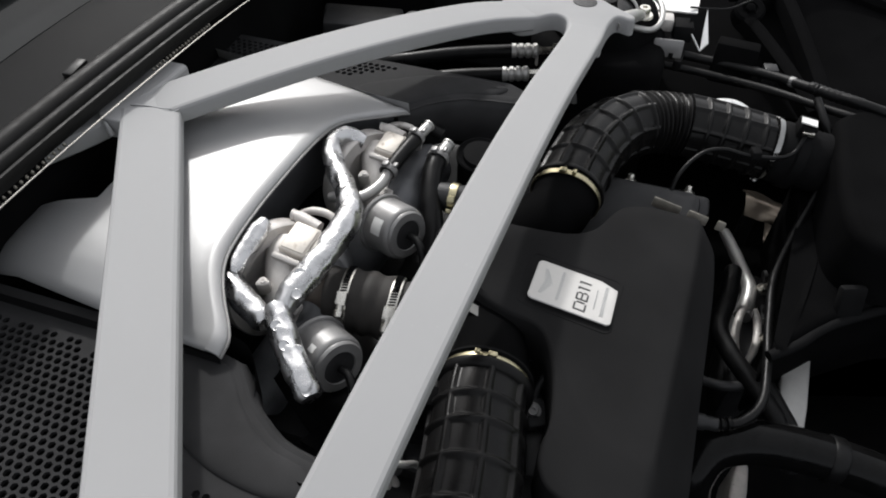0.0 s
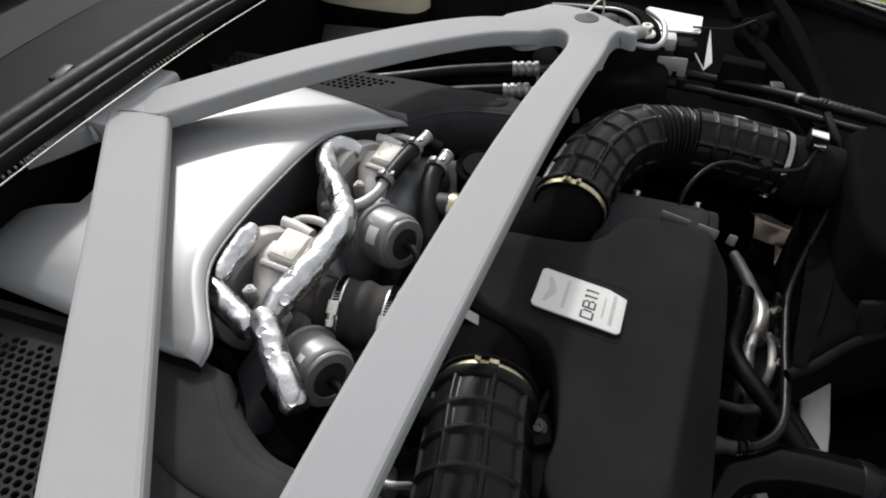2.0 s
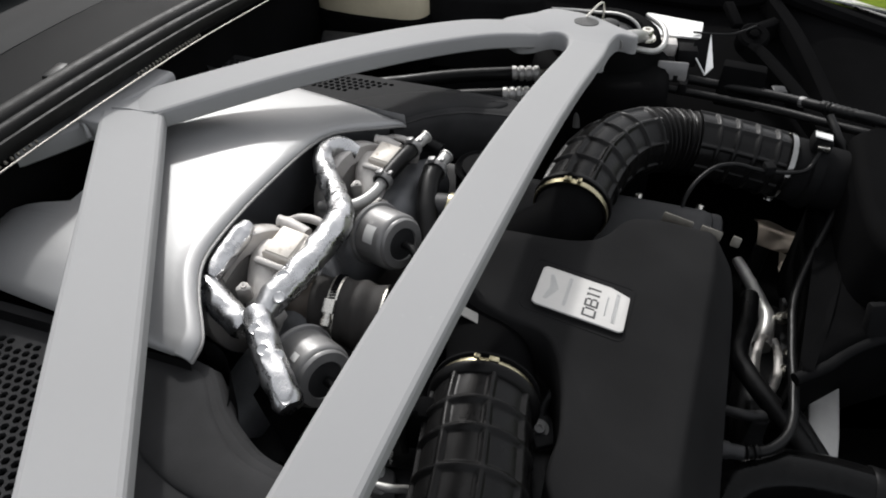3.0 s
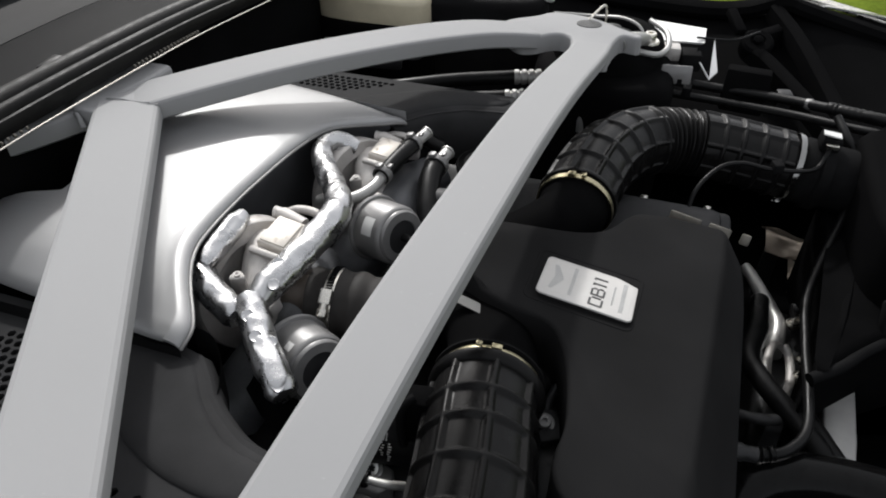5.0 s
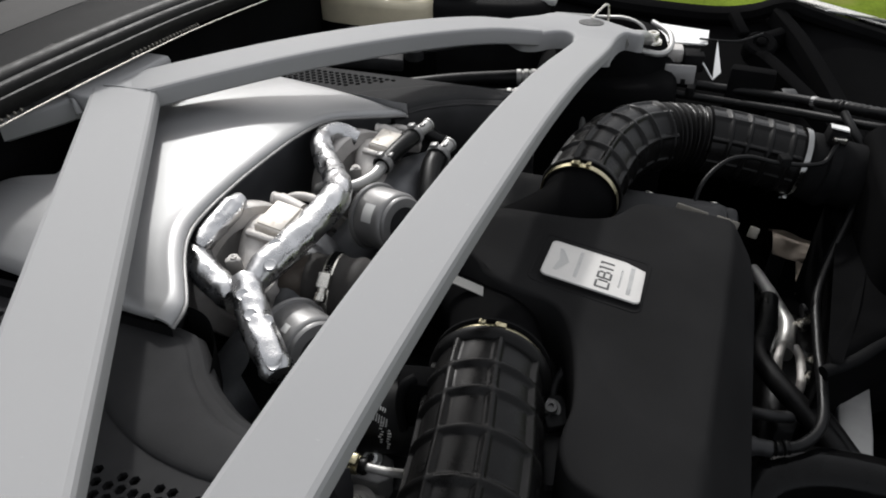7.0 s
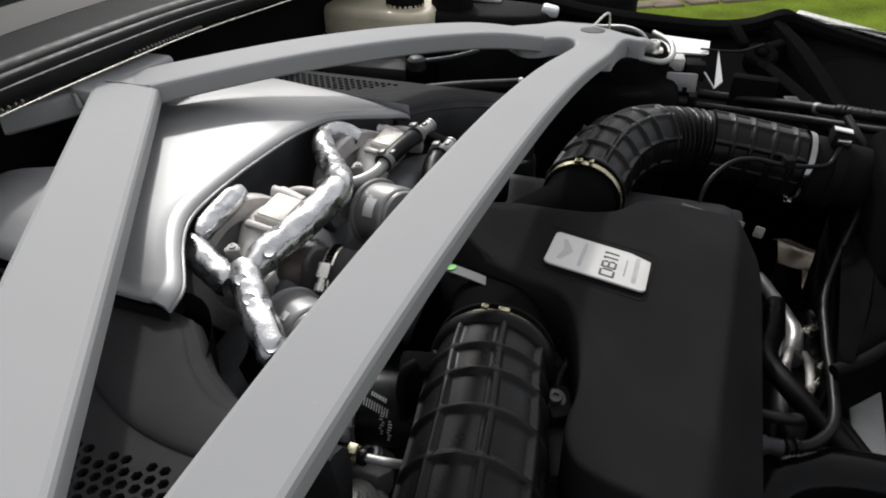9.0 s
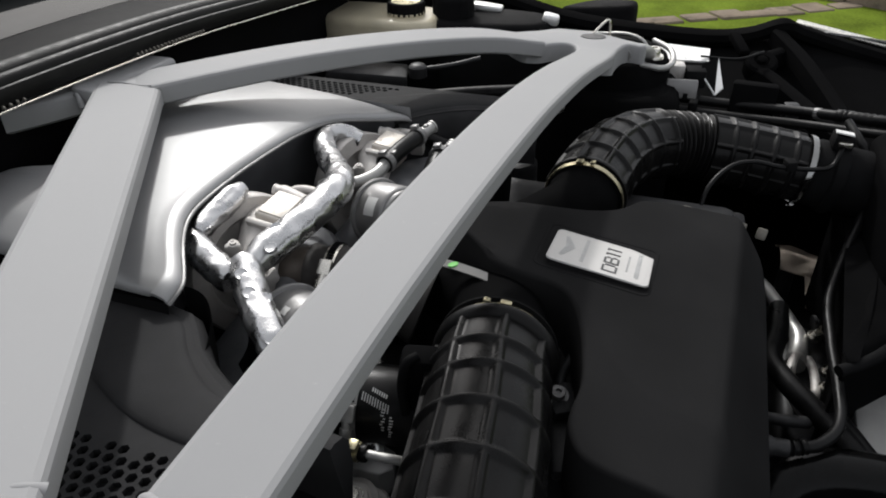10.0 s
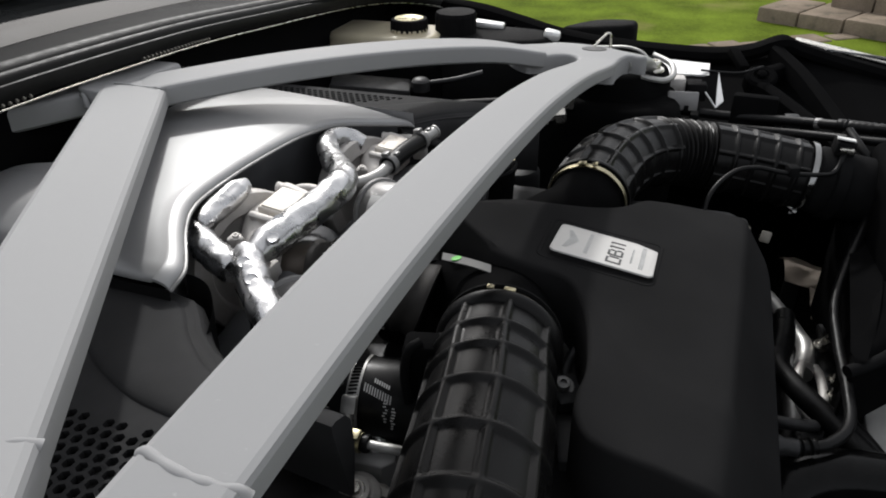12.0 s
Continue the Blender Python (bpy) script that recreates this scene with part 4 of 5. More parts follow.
# ---- turbochargers in the engine's vee ----
def turbo(at, scale=1.0):
    """A cast housing: thick scroll ring, square boss on its crown and the outlet cone below the boss."""
    th = thing("turbocharger", at, "cast alloy turbocharger housing with a square machined boss", "turbocharger", "turbochargers")
    M = Matrix.Translation(at) @ Matrix.Scale(scale, 4)
    w = lambda x, y, z: M @ Vector((x, y, z))
    s = scale
    sp = lambda prof: [(r * s, h * s) for r, h in prof]
    bm = lathe(sp([(0.020, -0.004), (0.054, -0.003), (0.0595, -0.001), (0.0612, 0.002), (0.0612, 0.0160), (0.0596, 0.0182), (0.0450, 0.0188), (0.0432, 0.0172), (0.0415, 0.012), (0.020, 0.010), (0.004, 0.010)]), w(-0.041, -0.008, -0.0570), (0.92, -0.36, 0.15), 64)
    part("scroll", bm, M_CAST, th)
    cone = smooth_path([w(-0.020, 0.004, -0.024), w(-0.013, -0.014, -0.023), w(-0.006, -0.034, -0.030), w(0.000, -0.052, -0.044), w(0.004, -0.062, -0.064)], 8)
    part("outlet_neck", tube(cone, lambda t, a, q: s * (0.0195 - 0.0045 * t), 28), M_CAST, th)
    top = M @ pose(0.000, 0.000, -0.001, 4, 6, -5)
    boss = part("boss", box((0.028 * s, 0.036 * s, 0.030 * s), top @ pose(0, 0, -0.013 * s), 0.0022 * s, seg=3), M_BOSS, th, "square machined pale boss")
    part("boss_face", box((0.0235 * s, 0.031 * s, 0.002 * s), top @ pose(0, 0, 0.0022 * s), 0.0008 * s), M_BOSS, boss)
    tag = box((0.0016 * s, 0.024 * s, 0.010 * s), top @ pose(0.0146 * s, -0.003 * s, -0.007 * s), 0.0006 * s)
    part("stamped_tag", tag, M_STEEL, boss, "small bright stamped tag")
    for y in (-0.010, 0.004):
        part("tag_rivet", lathe([(0.0018 * s, 0), (0.0017 * s, 0.0008 * s), (0.0010 * s, 0.0012 * s)], top @ Vector((0.0152 * s, y * s, -0.007 * s)), (1, 0, 0.1), 10), M_DARK, boss)
    web = box((0.030 * s, 0.006 * s, 0.024 * s), M @ pose(-0.004, -0.0205, -0.013, 24, 4, -5), 0.002 * s)
    part("web", web, M_CAST, th)
    for x, y, z, sx, sy, sz, rz in ((-0.014, -0.052, -0.018, 0.013, 0.006, 0.022, 24), (0.014, -0.056, -0.030, 0.016, 0.014, 0.014, -12), (0.020, 0.030, -0.018, 0.016, 0.014, 0.016, 10)):
        ear = part("flange_ear", box((sx * s, sy * s, sz * s), M @ pose(x, y, z, 12, 0, rz), 0.0025 * s), M_CAST, th)
        bolt(w(x + 0.001, y - 0.001, z + sz * 0.5), (0.1, -0.15, 1), 0.0028 * s, 0.0022 * s, M_CAST, ear)
    fit = smooth_path([w(-0.026, 0.034, -0.008), w(-0.021, 0.034, -0.008), w(-0.012, 0.031, -0.008), w(0.006, 0.027, -0.011)], 6)
    part("water_fitting", tube(fit, lambda t, a, q: s * (0.0064 if t < 0.14 else 0.0058 if t < 0.5 else 0.0072), 16), M_CAST, th)
    part("oil_feed", tube(smooth_path([w(-0.026, 0.044, -0.018), w(-0.012, 0.050, -0.013), w(0.006, 0.050, -0.013), w(0.020, 0.044, -0.018)], 6), 0.0042 * s, 12), M_CAST, th)
    return th


turbo((-0.2715, 0.396, 0.8415))
turbo((-0.2495, 0.577, 0.8240), 0.96)


def foil_pipe(path, r, seed, rivets=(), label="pipe wrapped in crumpled silver heat foil", taper=0.45):
    """Foil folded round a pipe: broad creased facets; r is a number or a function of the length share."""
    th = thing("foil_wrapped_pipe", path[0], label, "wrapped pipe", "foil-wrapped pipes")
    line = resample(smooth_path(path, 12), 0.0014)
    total = length_of(line)

    def radius(s, a, q):
        c = Vector((math.cos(a) * 0.85, math.sin(a) * 0.85, s * total * 42 + seed * 7))
        fold = 0.10 * noise.noise(c)
        crease = 0.20 * (0.25 - abs(noise.noise(c * 1.2 + Vector((5, 1, seed))))) + 0.012 * (0.25 - abs(noise.noise(c * 3.1 + Vector((1, 8, 0)))))
        return (r(s) if callable(r) else r) * (0.98 + fold + crease) * (1 - taper * max(0.0, (s - 0.90) / 0.10) ** 2)
    part("wrap", tube(line, radius, 44), M_FOIL, th, angle=28)
    for q in rivets:
        bm = lathe([(0.0050, -0.002), (0.0049, 0.0002), (0.0043, 0.0008), (0.0036, 0.0003), (0.001, 0.0003)], q, (0.15, -0.35, 0.9), 18)
        part("rivet", bm, M_FOIL, th, "round pressed rivet")
    return th


foil_pipe([(-0.280, 0.572, 0.822), (-0.298, 0.568, 0.830), (-0.307, 0.548, 0.832), (-0.289, 0.514, 0.831), (-0.260, 0.478, 0.835), (-0.241, 0.444, 0.841), (-0.2390, 0.410, 0.842), (-0.2435, 0.372, 0.840), (-0.2505, 0.338, 0.838), (-0.2530, 0.314, 0.836)], lambda s: 0.0096 + 0.0036 * min(1.0, s / 0.55), 3.1, ((-0.2480, 0.350, 0.8515), (-0.2420, 0.330, 0.8475)))
foil_pipe([(-0.3085, 0.400, 0.8500), (-0.3095, 0.392, 0.8490), (-0.3110, 0.366, 0.8460), (-0.3115, 0.335, 0.8420)], lambda s: 0.0098 - 0.0035 * max(0.0, 1 - s / 0.18), 7.7, taper=0.2)
foil_pipe([(-0.3120, 0.334, 0.8370), (-0.300, 0.324, 0.8355), (-0.282, 0.314, 0.8335), (-0.260, 0.304, 0.8310)], 0.0124, 9.4, taper=0.2)
foil_pipe([(-0.2560, 0.316, 0.836), (-0.2440, 0.300, 0.836), (-0.2290, 0.283, 0.8345), (-0.2120, 0.266, 0.832), (-0.1930, 0.250, 0.826)], lambda s: 0.0130 - 0.0012 * math.sin(s * 3.1), 12.3, ((-0.244, 0.294, 0.8475), (-0.229, 0.279, 0.8455), (-0.2175, 0.2795, 0.8425), (-0.1960, 0.2495, 0.8370)), taper=0.3)


def actuator(at, axis, label_side, tag):
    th = thing("wastegate_actuator", at, "grey wastegate actuator can with a dark recessed end", "actuator", "wastegate actuators")
    a, p = Vector(axis).normalized(), Vector(at)
    can = lathe([(0.010, -0.026), (0.026, -0.024), (0.029, -0.020), (0.0315, -0.0195), (0.0325, -0.0175), (0.0315, -0.0155), (0.0290, -0.015), (0.0285, 0.014), (0.0270, 0.018), (0.0255, 0.019)], p, a, 44)
    part("can", can, M_CAN, th)
    part("end_ring", lathe([(0.0255, 0.017), (0.0255, 0.0205), (0.0240, 0.0225), (0.0165, 0.0230), (0.0155, 0.0205)], p, a, 40, cap=False), M_CAN, th)
    # dark colour carries the shade of the hole in the can's end
    part("end_recess", lathe([(0.0160, 0.0214), (0.0150, 0.0200), (0.004, 0.0195)], p, a, 32), M_DARK, th, "dark disc for the shaded hole in the can's end")
    q = p + a * 0.024
    part("vacuum_spout", tube(smooth_path([q, q + a * 0.012 + Vector((0, 0, -0.002)), q + a * 0.022 + Vector((0, -0.006, -0.010)), q + a * 0.026 + Vector((0.0, -0.012, -0.03))], 6), 0.0042, 12), M_HOSE, th)
    m = along(p, a, label_side)
    bm = bmesh.new()
    g = [[bm.verts.new(m @ Vector((0.0289 * math.cos(t), 0.0289 * math.sin(t), z))) for z in tag[2:]] for t in span(tag[0], tag[1], 8)]
    for u, v in zip(g, g[1:]):
        bm.faces.new((u[0], u[1], v[1], v[0]))
    part("label", bm, M_WHITE, th, "small pale data label")
    return th


actuator((-0.208, 0.474, 0.800), (0.86, -0.42, 0.22), (-0.1, -0.45, 0.8), (0.05, 0.66, -0.004, 0.010))
actuator((-0.213, 0.312, 0.790), (0.80, -0.46, 0.22), (-0.05, -0.45, 0.9), (-0.12, 0.12, 0.004, 0.012))


def coupler():
    th = thing("boost_hose", (-0.21, 0.385, 0.77), "short black boost hose held by two worm clamps", "hose")
    p = smooth_path([(-0.268, 0.378, 0.776), (-0.235, 0.382, 0.782), (-0.205, 0.386, 0.782), (-0.170, 0.390, 0.776), (-0.145, 0.392, 0.768)], 10)
    part("hose", tube(resample(p[9:], 0.002), lambda s, a, q: 0.0315 + 0.0012 * math.cos(s * 32), 44), M_DUSTY, th)
    part("pipe_end", tube(p[:12], 0.0305, 44), M_BROWN, th, "heat-browned steel pipe end")
    ax = (p[20] - p[16]).normalized()
    hose_clamp((-0.222, 0.3828, 0.783), ax, 0.0322, 0.009, th, M_STEEL, 0.62)
    hose_clamp((-0.178, 0.389, 0.778), (0.98, 0.1, -0.15), 0.0322, 0.010, th, M_STEEL, 0.75)
    return th


coupler()


def water_hose(name, path, r, mat, label, fit=(), clamp=()):
    th = thing(name, path[0], label, "hose", "coolant hoses")
    p = smooth_path(path, 10)
    part("hose", tube(p, r, 18), mat, th)
    for q, ax, rr, h in fit:
        part("pipe_end", lathe([(rr, 0), (rr, h), (rr * 1.15, h), (rr * 1.15, h + 0.002), (rr * 0.8, h + 0.003)], q, ax, 18), M_PIPE, th, "bright alloy pipe stub")
    for q, ax, rr in clamp:
        hose_clamp(q, ax, rr, 0.007, th, M_CAN, -0.25, False)
    return th


water_hose("coolant_hose", [(-0.225, 0.598, 0.823), (-0.228, 0.578, 0.824), (-0.232, 0.556, 0.823), (-0.236, 0.532, 0.820)], 0.0085, M_HOSE, "short black coolant hose between bright pipe stubs",
           fit=[((-0.226, 0.594, 0.823), (0.32, 0.94, 0.1), 0.0062, 0.025)], clamp=[((-0.2255, 0.595, 0.8235), (0.1, 1, 0), 0.0088), ((-0.236, 0.535, 0.8205), (0.15, 1, 0.1), 0.0088)])
water_hose("coolant_pipe", [(-0.236, 0.535, 0.820), (-0.238, 0.515, 0.818), (-0.246, 0.495, 0.818), (-0.258, 0.484, 0.819), (-0.270, 0.482, 0.820), (-0.282, 0.486, 0.812)], 0.0062, M_PIPE, "bent bright alloy coolant pipe")
water_hose("coolant_hose", [(-0.197, 0.588, 0.808), (-0.196, 0.565, 0.805), (-0.188, 0.535, 0.796), (-0.175, 0.505, 0.780), (-0.165, 0.47, 0.755)], 0.0115, M_HOSE, "black coolant hose bending down into the vee",
           fit=[((-0.196, 0.590, 0.808), (0.2, 0.95, 0.12), 0.0070, 0.020)], clamp=[((-0.1965, 0.586, 0.808), (0.05, 1, 0.1), 0.0118)])
water_hose("coolant_hose", [(-0.31, 0.645, 0.800), (-0.285, 0.652, 0.803), (-0.26, 0.655, 0.802), (-0.235, 0.652, 0.797), (-0.21, 0.648, 0.79)], 0.008, M_HOSE, "black hose passing below the shield's lip")


def vacuum_cap():
    th = thing("round_cap", (-0.155, 0.622, 0.79), "round black cap with a raised rim", "cap")
    part("body", lathe([(0.026, -0.05), (0.027, -0.006), (0.0285, -0.004), (0.0285, 0.0), (0.0265, 0.0015), (0.0245, -0.001), (0.021, -0.002), (0.020, 0.003), (0.012, 0.004), (0.004, 0.004)], (-0.156, 0.622, 0.795), (0.05, -0.1, 1), 40), M_PLASTIC, th)
    part("mark", box((0.016, 0.005, 0.0012), pose(-0.139, 0.628, 0.7975, 0, 0, 50), 0), M_BRASS, th, "yellow printed mark")
    return th


vacuum_cap()


def brass_coupling():
    th = thing("pipe_coupling", (-0.166, 0.545, 0.79), "pipe coupling with a bright band clamp", "coupling")
    part("pipe", tube(smooth_path([(-0.185, 0.545, 0.79), (-0.165, 0.545, 0.792), (-0.14, 0.548, 0.79)], 6), 0.016, 24), M_DARK, th)
    hose_clamp((-0.164, 0.545, 0.7918), (1, 0.03, 0), 0.0165, 0.008, th, M_BRASS, 0.9, False)
    return th


brass_coupling()


def downpipe_shield():
    """The dark curved sheet below the foil pipe, and the dull elbow behind it."""
    bm = surface(lambda u, v: (-0.262 + 0.085 * u + 0.012 * math.sin(v * 3), 0.302 - 0.055 * u - 0.012 * v, 0.818 - 0.055 * v - 0.02 * math.sin(u * 3.1)), span(0, 1, 12), span(0, 1, 8), 0.002)
    single("heat_baffle", bm, M_PLASTIC, "curved black heat baffle beside the turbo", "baffle")
    bm = tube(smooth_path([(-0.275, 0.44, 0.765), (-0.255, 0.40, 0.775), (-0.25, 0.36, 0.772), (-0.265, 0.32, 0.752), (-0.285, 0.29, 0.72)], 8), 0.028, 28)
    single("exhaust_elbow", bm, M_INNER, "dull dark exhaust elbow below the turbo", "pipe")
    bm = tube(smooth_path([(-0.22, 0.63, 0.755), (-0.23, 0.58, 0.77), (-0.225, 0.53, 0.772), (-0.245, 0.49, 0.752), (-0.265, 0.46, 0.72)], 8), 0.028, 28)
    single("exhaust_elbow", bm, M_INNER, "dull dark exhaust elbow below the turbo", "pipe")


downpipe_shield()


# ---- engine body below the cover ----
def engine_block():
    th = thing("engine", (-0.05, YC, 0.45), "dark cast engine block low in the bay", "engine")
    bm = bmesh.new()
    box((0.43, 0.36, 0.26), pose(-0.115, YC, 0.575), 0.02, bm)
    part("block", bm, M_DARK, th)
    for s in (-1, 1):
        bm = box((0.44, 0.13, 0.12), pose(-0.11, YC + s * 0.235, 0.655, s * 32, 0, 0), 0.015)
        head = part("cam_cover", bm, M_DARK, th)
        for k in range(6):
            bolt((-0.28 + 0.075 * k, YC + s * 0.30, 0.70), (0, s * 0.5, 0.85), 0.005, 0.008, M_STEEL, head)
    bm = box((0.14, 0.10, 0.05), pose(-0.13, YC, 0.735), 0.012)
    part("plenum", bm, M_PLASTIC, th)
    def tag_at(u, v):
        return Vector((-0.1375 + 0.060 * u - 0.012 * u * u - 0.003 * v, 0.4045 - 0.040 * u + 0.014 * u * u + 0.012 * v, 0.8046 + 0.024 * u - 0.012 * u * u - 0.001 * v))
    strip = part("label_strip", surface(lambda u, v: tuple(tag_at(u, v)), span(0, 1, 10), span(0, 1, 3), 0.0008), M_STRIP, th, "white paper strip with a green dot")
    part("dot", lathe([(0.0042, 0), (0.0042, 0.0008), (0.003, 0.0010)], tag_at(0.27, 0.50), (-0.25, 0.1, 1), 20), M_GREEN, strip, "round green dot")
    return th


engine_block()


def mounting_bolt():
    th = thing("cover_bracket", (-0.03, 0.332, 0.74), "small dark bracket with a hex bolt beside the duct", "bracket")
    part("tab", box((0.020, 0.026, 0.012), pose(-0.020, 0.332, 0.757, 12, 0, 30), 0.003), M_DARK, th)
    bolt((-0.023, 0.331, 0.763), (0.1, -0.35, 0.9), 0.0052, 0.007, M_CAN, th)
    part("stay", tube(smooth_path([(-0.022, 0.338, 0.757), (-0.024, 0.352, 0.765), (-0.018, 0.366, 0.775)], 5), 0.0035, 10), M_DARK, th)
    part("lower_tab", box((0.018, 0.04, 0.012), pose(-0.012, 0.300, 0.742, 8, 0, 15), 0.003), M_DARK, th)
    return th


mounting_bolt()


# ---- near side, below the cross bar ----
def lower_hose():
    th = thing("boost_hose", (-0.15, 0.30, 0.73), "black printed boost hose with a worm clamp", "hose")
    p = smooth_path([(-0.200, 0.298, 0.735), (-0.175, 0.301, 0.738), (-0.145, 0.308, 0.738), (-0.118, 0.318, 0.730)], 10)
    part("hose", tube(p, 0.0300, 40), M_HOSE, th)
    hose_clamp((-0.166, 0.3032, 0.738), (0.98, 0.12, 0), 0.0304, 0.0095, th, M_PIPE, 1.0)
    rnd = random.Random(9)
    for row, (x0, n, step, a0) in enumerate(((-0.156, 11, 0.0024, 0.30), (-0.150, 7, 0.0022, 0.12), (-0.138, 8, 0.0022, 0.55), (-0.132, 8, 0.0022, 0.72))):
        pb = bmesh.new()
        for k in range(n):
            a = a0 + step * k / 0.0304 * (0.3 if row < 2 else 1.0)
            x = x0 + (step * k * 0.85 if row < 2 else rnd.uniform(-0.001, 0.001))
            c = Vector((x, 0.3045 + 0.12 * (x + 0.16) - 0.0306 * math.sin(a + 0.30), 0.738 + 0.0306 * math.cos(a + 0.30)))
            box((0.0009 if row < 2 else 0.0030 * rnd.uniform(0.5, 1), (0.006 if row == 0 else 0.003) if row < 2 else 0.0009, 0.0005), pose(*c, math.degrees(a + 0.30), 0, 6), 0, pb)
        part("print", pb, M_FAINT, th, "pale printed marks")
    return th


def vacuum_unit():
    th = thing("coolant_pump", (-0.15, 0.265, 0.69), "small pale cast pump with a bright hose stub and clamp", "pump")
    house = slab(smooth_outline([(-0.172, 0.262), (-0.166, 0.270), (-0.148, 0.268), (-0.129, 0.262), (-0.122, 0.245), (-0.134, 0.222), (-0.160, 0.218), (-0.178, 0.234)], 4), lambda x, y: 0.700 - 0.05 * max(0.0, 0.25 - y), 0.62, 0.006, 0.006, 4)
    part("body", house, M_CAST, th)
    boss = part("boss", lathe([(0.019, -0.014), (0.0175, 0.001), (0.013, 0.0035), (0.011, 0.003), (0.0105, 0.007), (0.006, 0.008)], (-0.1485, 0.245, 0.702), (0.02, -0.25, 0.97), 32), M_CAST, th)
    bolt((-0.1485, 0.2433, 0.709), (0.02, -0.25, 0.97), 0.0052, 0.005, M_STEEL, boss)
    flange = part("flange", slab([Vector(q) for q in ((-0.168, 0.291), (-0.150, 0.290), (-0.132, 0.284), (-0.128, 0.270), (-0.136, 0.262), (-0.164, 0.262))], lambda x, y: 0.7165 + 0.10 * (y - 0.28), 0.690, 0.0015, 0.0015), M_CAN, th, "grey sheet flange")
    head = part("screw", lathe([(0.0078, -0.003), (0.0078, 0.0), (0.0066, 0.0008), (0.0064, 0.0052), (0.0055, 0.0064), (0.0036, 0.0066), (0.0030, 0.0040), (0.0004, 0.0040)], (-0.1475, 0.2790, 0.7175), (0.02, -0.45, 0.89), 24), M_PAINTW, flange, "bright round screw head")
    star = bmesh.new()
    for k in range(3):
        box((0.0062, 0.0018, 0.0006), along((-0.1474, 0.2761, 0.7233), (0.02, -0.45, 0.89)) @ pose(0, 0, 0.0004, 0, 0, 60 * k), 0, star)
    part("socket", star, M_DARK, flange)
    part("stub", tube(smooth_path([(-0.143, 0.2525, 0.7465), (-0.130, 0.2525, 0.7470), (-0.120, 0.2545, 0.7455), (-0.113, 0.262, 0.736), (-0.110, 0.268, 0.722)], 6), 0.0033, 16), M_PIPE, th, "bright alloy stub")
    hose = part("hose", tube(smooth_path([(-0.140, 0.2525, 0.7465), (-0.155, 0.2525, 0.7455), (-0.172, 0.250, 0.738), (-0.190, 0.245, 0.72)], 6), 0.0056, 16), M_HOSE, th)
    hose_clamp((-0.1475, 0.2525, 0.7462), (1, 0, 0.03), 0.0058, 0.0075, hose, M_BRASS, 0.2, False)
    part("collar", lathe([(0.0060, -0.002), (0.0066, 0), (0.0060, 0.002)], (-0.1405, 0.2525, 0.7466), (1, 0, 0.03), 20), M_HOSE, th)
    return th


def panel_stay():
    bm = surface(lambda u, v: (-0.205 + 0.045 * u, 0.235 + 0.030 * u * v + 0.02 * v, 0.775 - 0.030 * u - 0.02 * v), span(0, 1, 6), span(0, 1, 6), 0.012)
    single("panel_stay", bm, M_PLASTIC, "angled black plastic stay under the brace", "stay")


lower_hose()
vacuum_unit()
panel_stay()

# ---- far side: tower, brackets, pipes ----
def far_tower():
    th = thing("suspension_tower", (-0.06, 1.0, 0.70), "black suspension tower top with a cast flange and nuts", "suspension tower")
    part("turret", lathe([(0.080, -0.14), (0.080, -0.02), (0.074, -0.006), (0.066, 0.0), (0.050, 0.001), (0.046, -0.006), (0.044, -0.03), (0.01, -0.032)], (-0.070, 1.000, 0.808), (0, 0, 1), 48), M_BAY, th)
    part("rubber_mount", lathe([(0.044, -0.03), (0.040, -0.008), (0.030, -0.004), (0.016, -0.004), (0.014, 0.006), (0.006, 0.008)], (-0.070, 1.000, 0.808), (0, 0, 1), 36), M_HOSE, th)
    for a in (-22, 230):
        q = (-0.070 + 0.060 * math.cos(radians(a)), 1.0 + 0.060 * math.sin(radians(a)), 0.809)
        bolt(q, (0, 0, 1), 0.0085, 0.012, M_STEEL, th, "nut")
    skirt = slab(smooth_outline([(-0.16, 0.93), (-0.05, 0.885), (0.02, 0.905), (0.03, 0.96), (0.01, 1.06), (-0.06, 1.10), (-0.16, 1.06)], 4), 0.775, 0.50, 0.02, 0.02)
    part("skirt", skirt, M_BAY, th)
    part("flange", tube(smooth_path([(-0.030, 0.945, 0.806), (0.000, 0.955, 0.800), (0.012, 0.985, 0.800), (0.006, 1.025, 0.805), (-0.02, 1.055, 0.808)], 6), 0.0042, 12), M_PIPE, th)
    part("wire_hook", tube(smooth_path([(-0.096, 0.935, 0.846), (-0.088, 0.946, 0.854), (-0.081, 0.953, 0.860), (-0.077, 0.955, 0.856), (-0.076, 0.955, 0.836)], 6), 0.0016, 8), M_STEEL, th, "bent bright wire hook")
    part("vent_tube", tube(smooth_path([(-0.15, 0.965, 0.838), (-0.12, 0.985, 0.832), (-0.09, 0.987, 0.832), (-0.055, 0.980, 0.836), (-0.030, 0.965, 0.832), (-0.018, 0.950, 0.815)], 8), 0.0022, 8), M_PIPE, th)
    return th


far_tower()


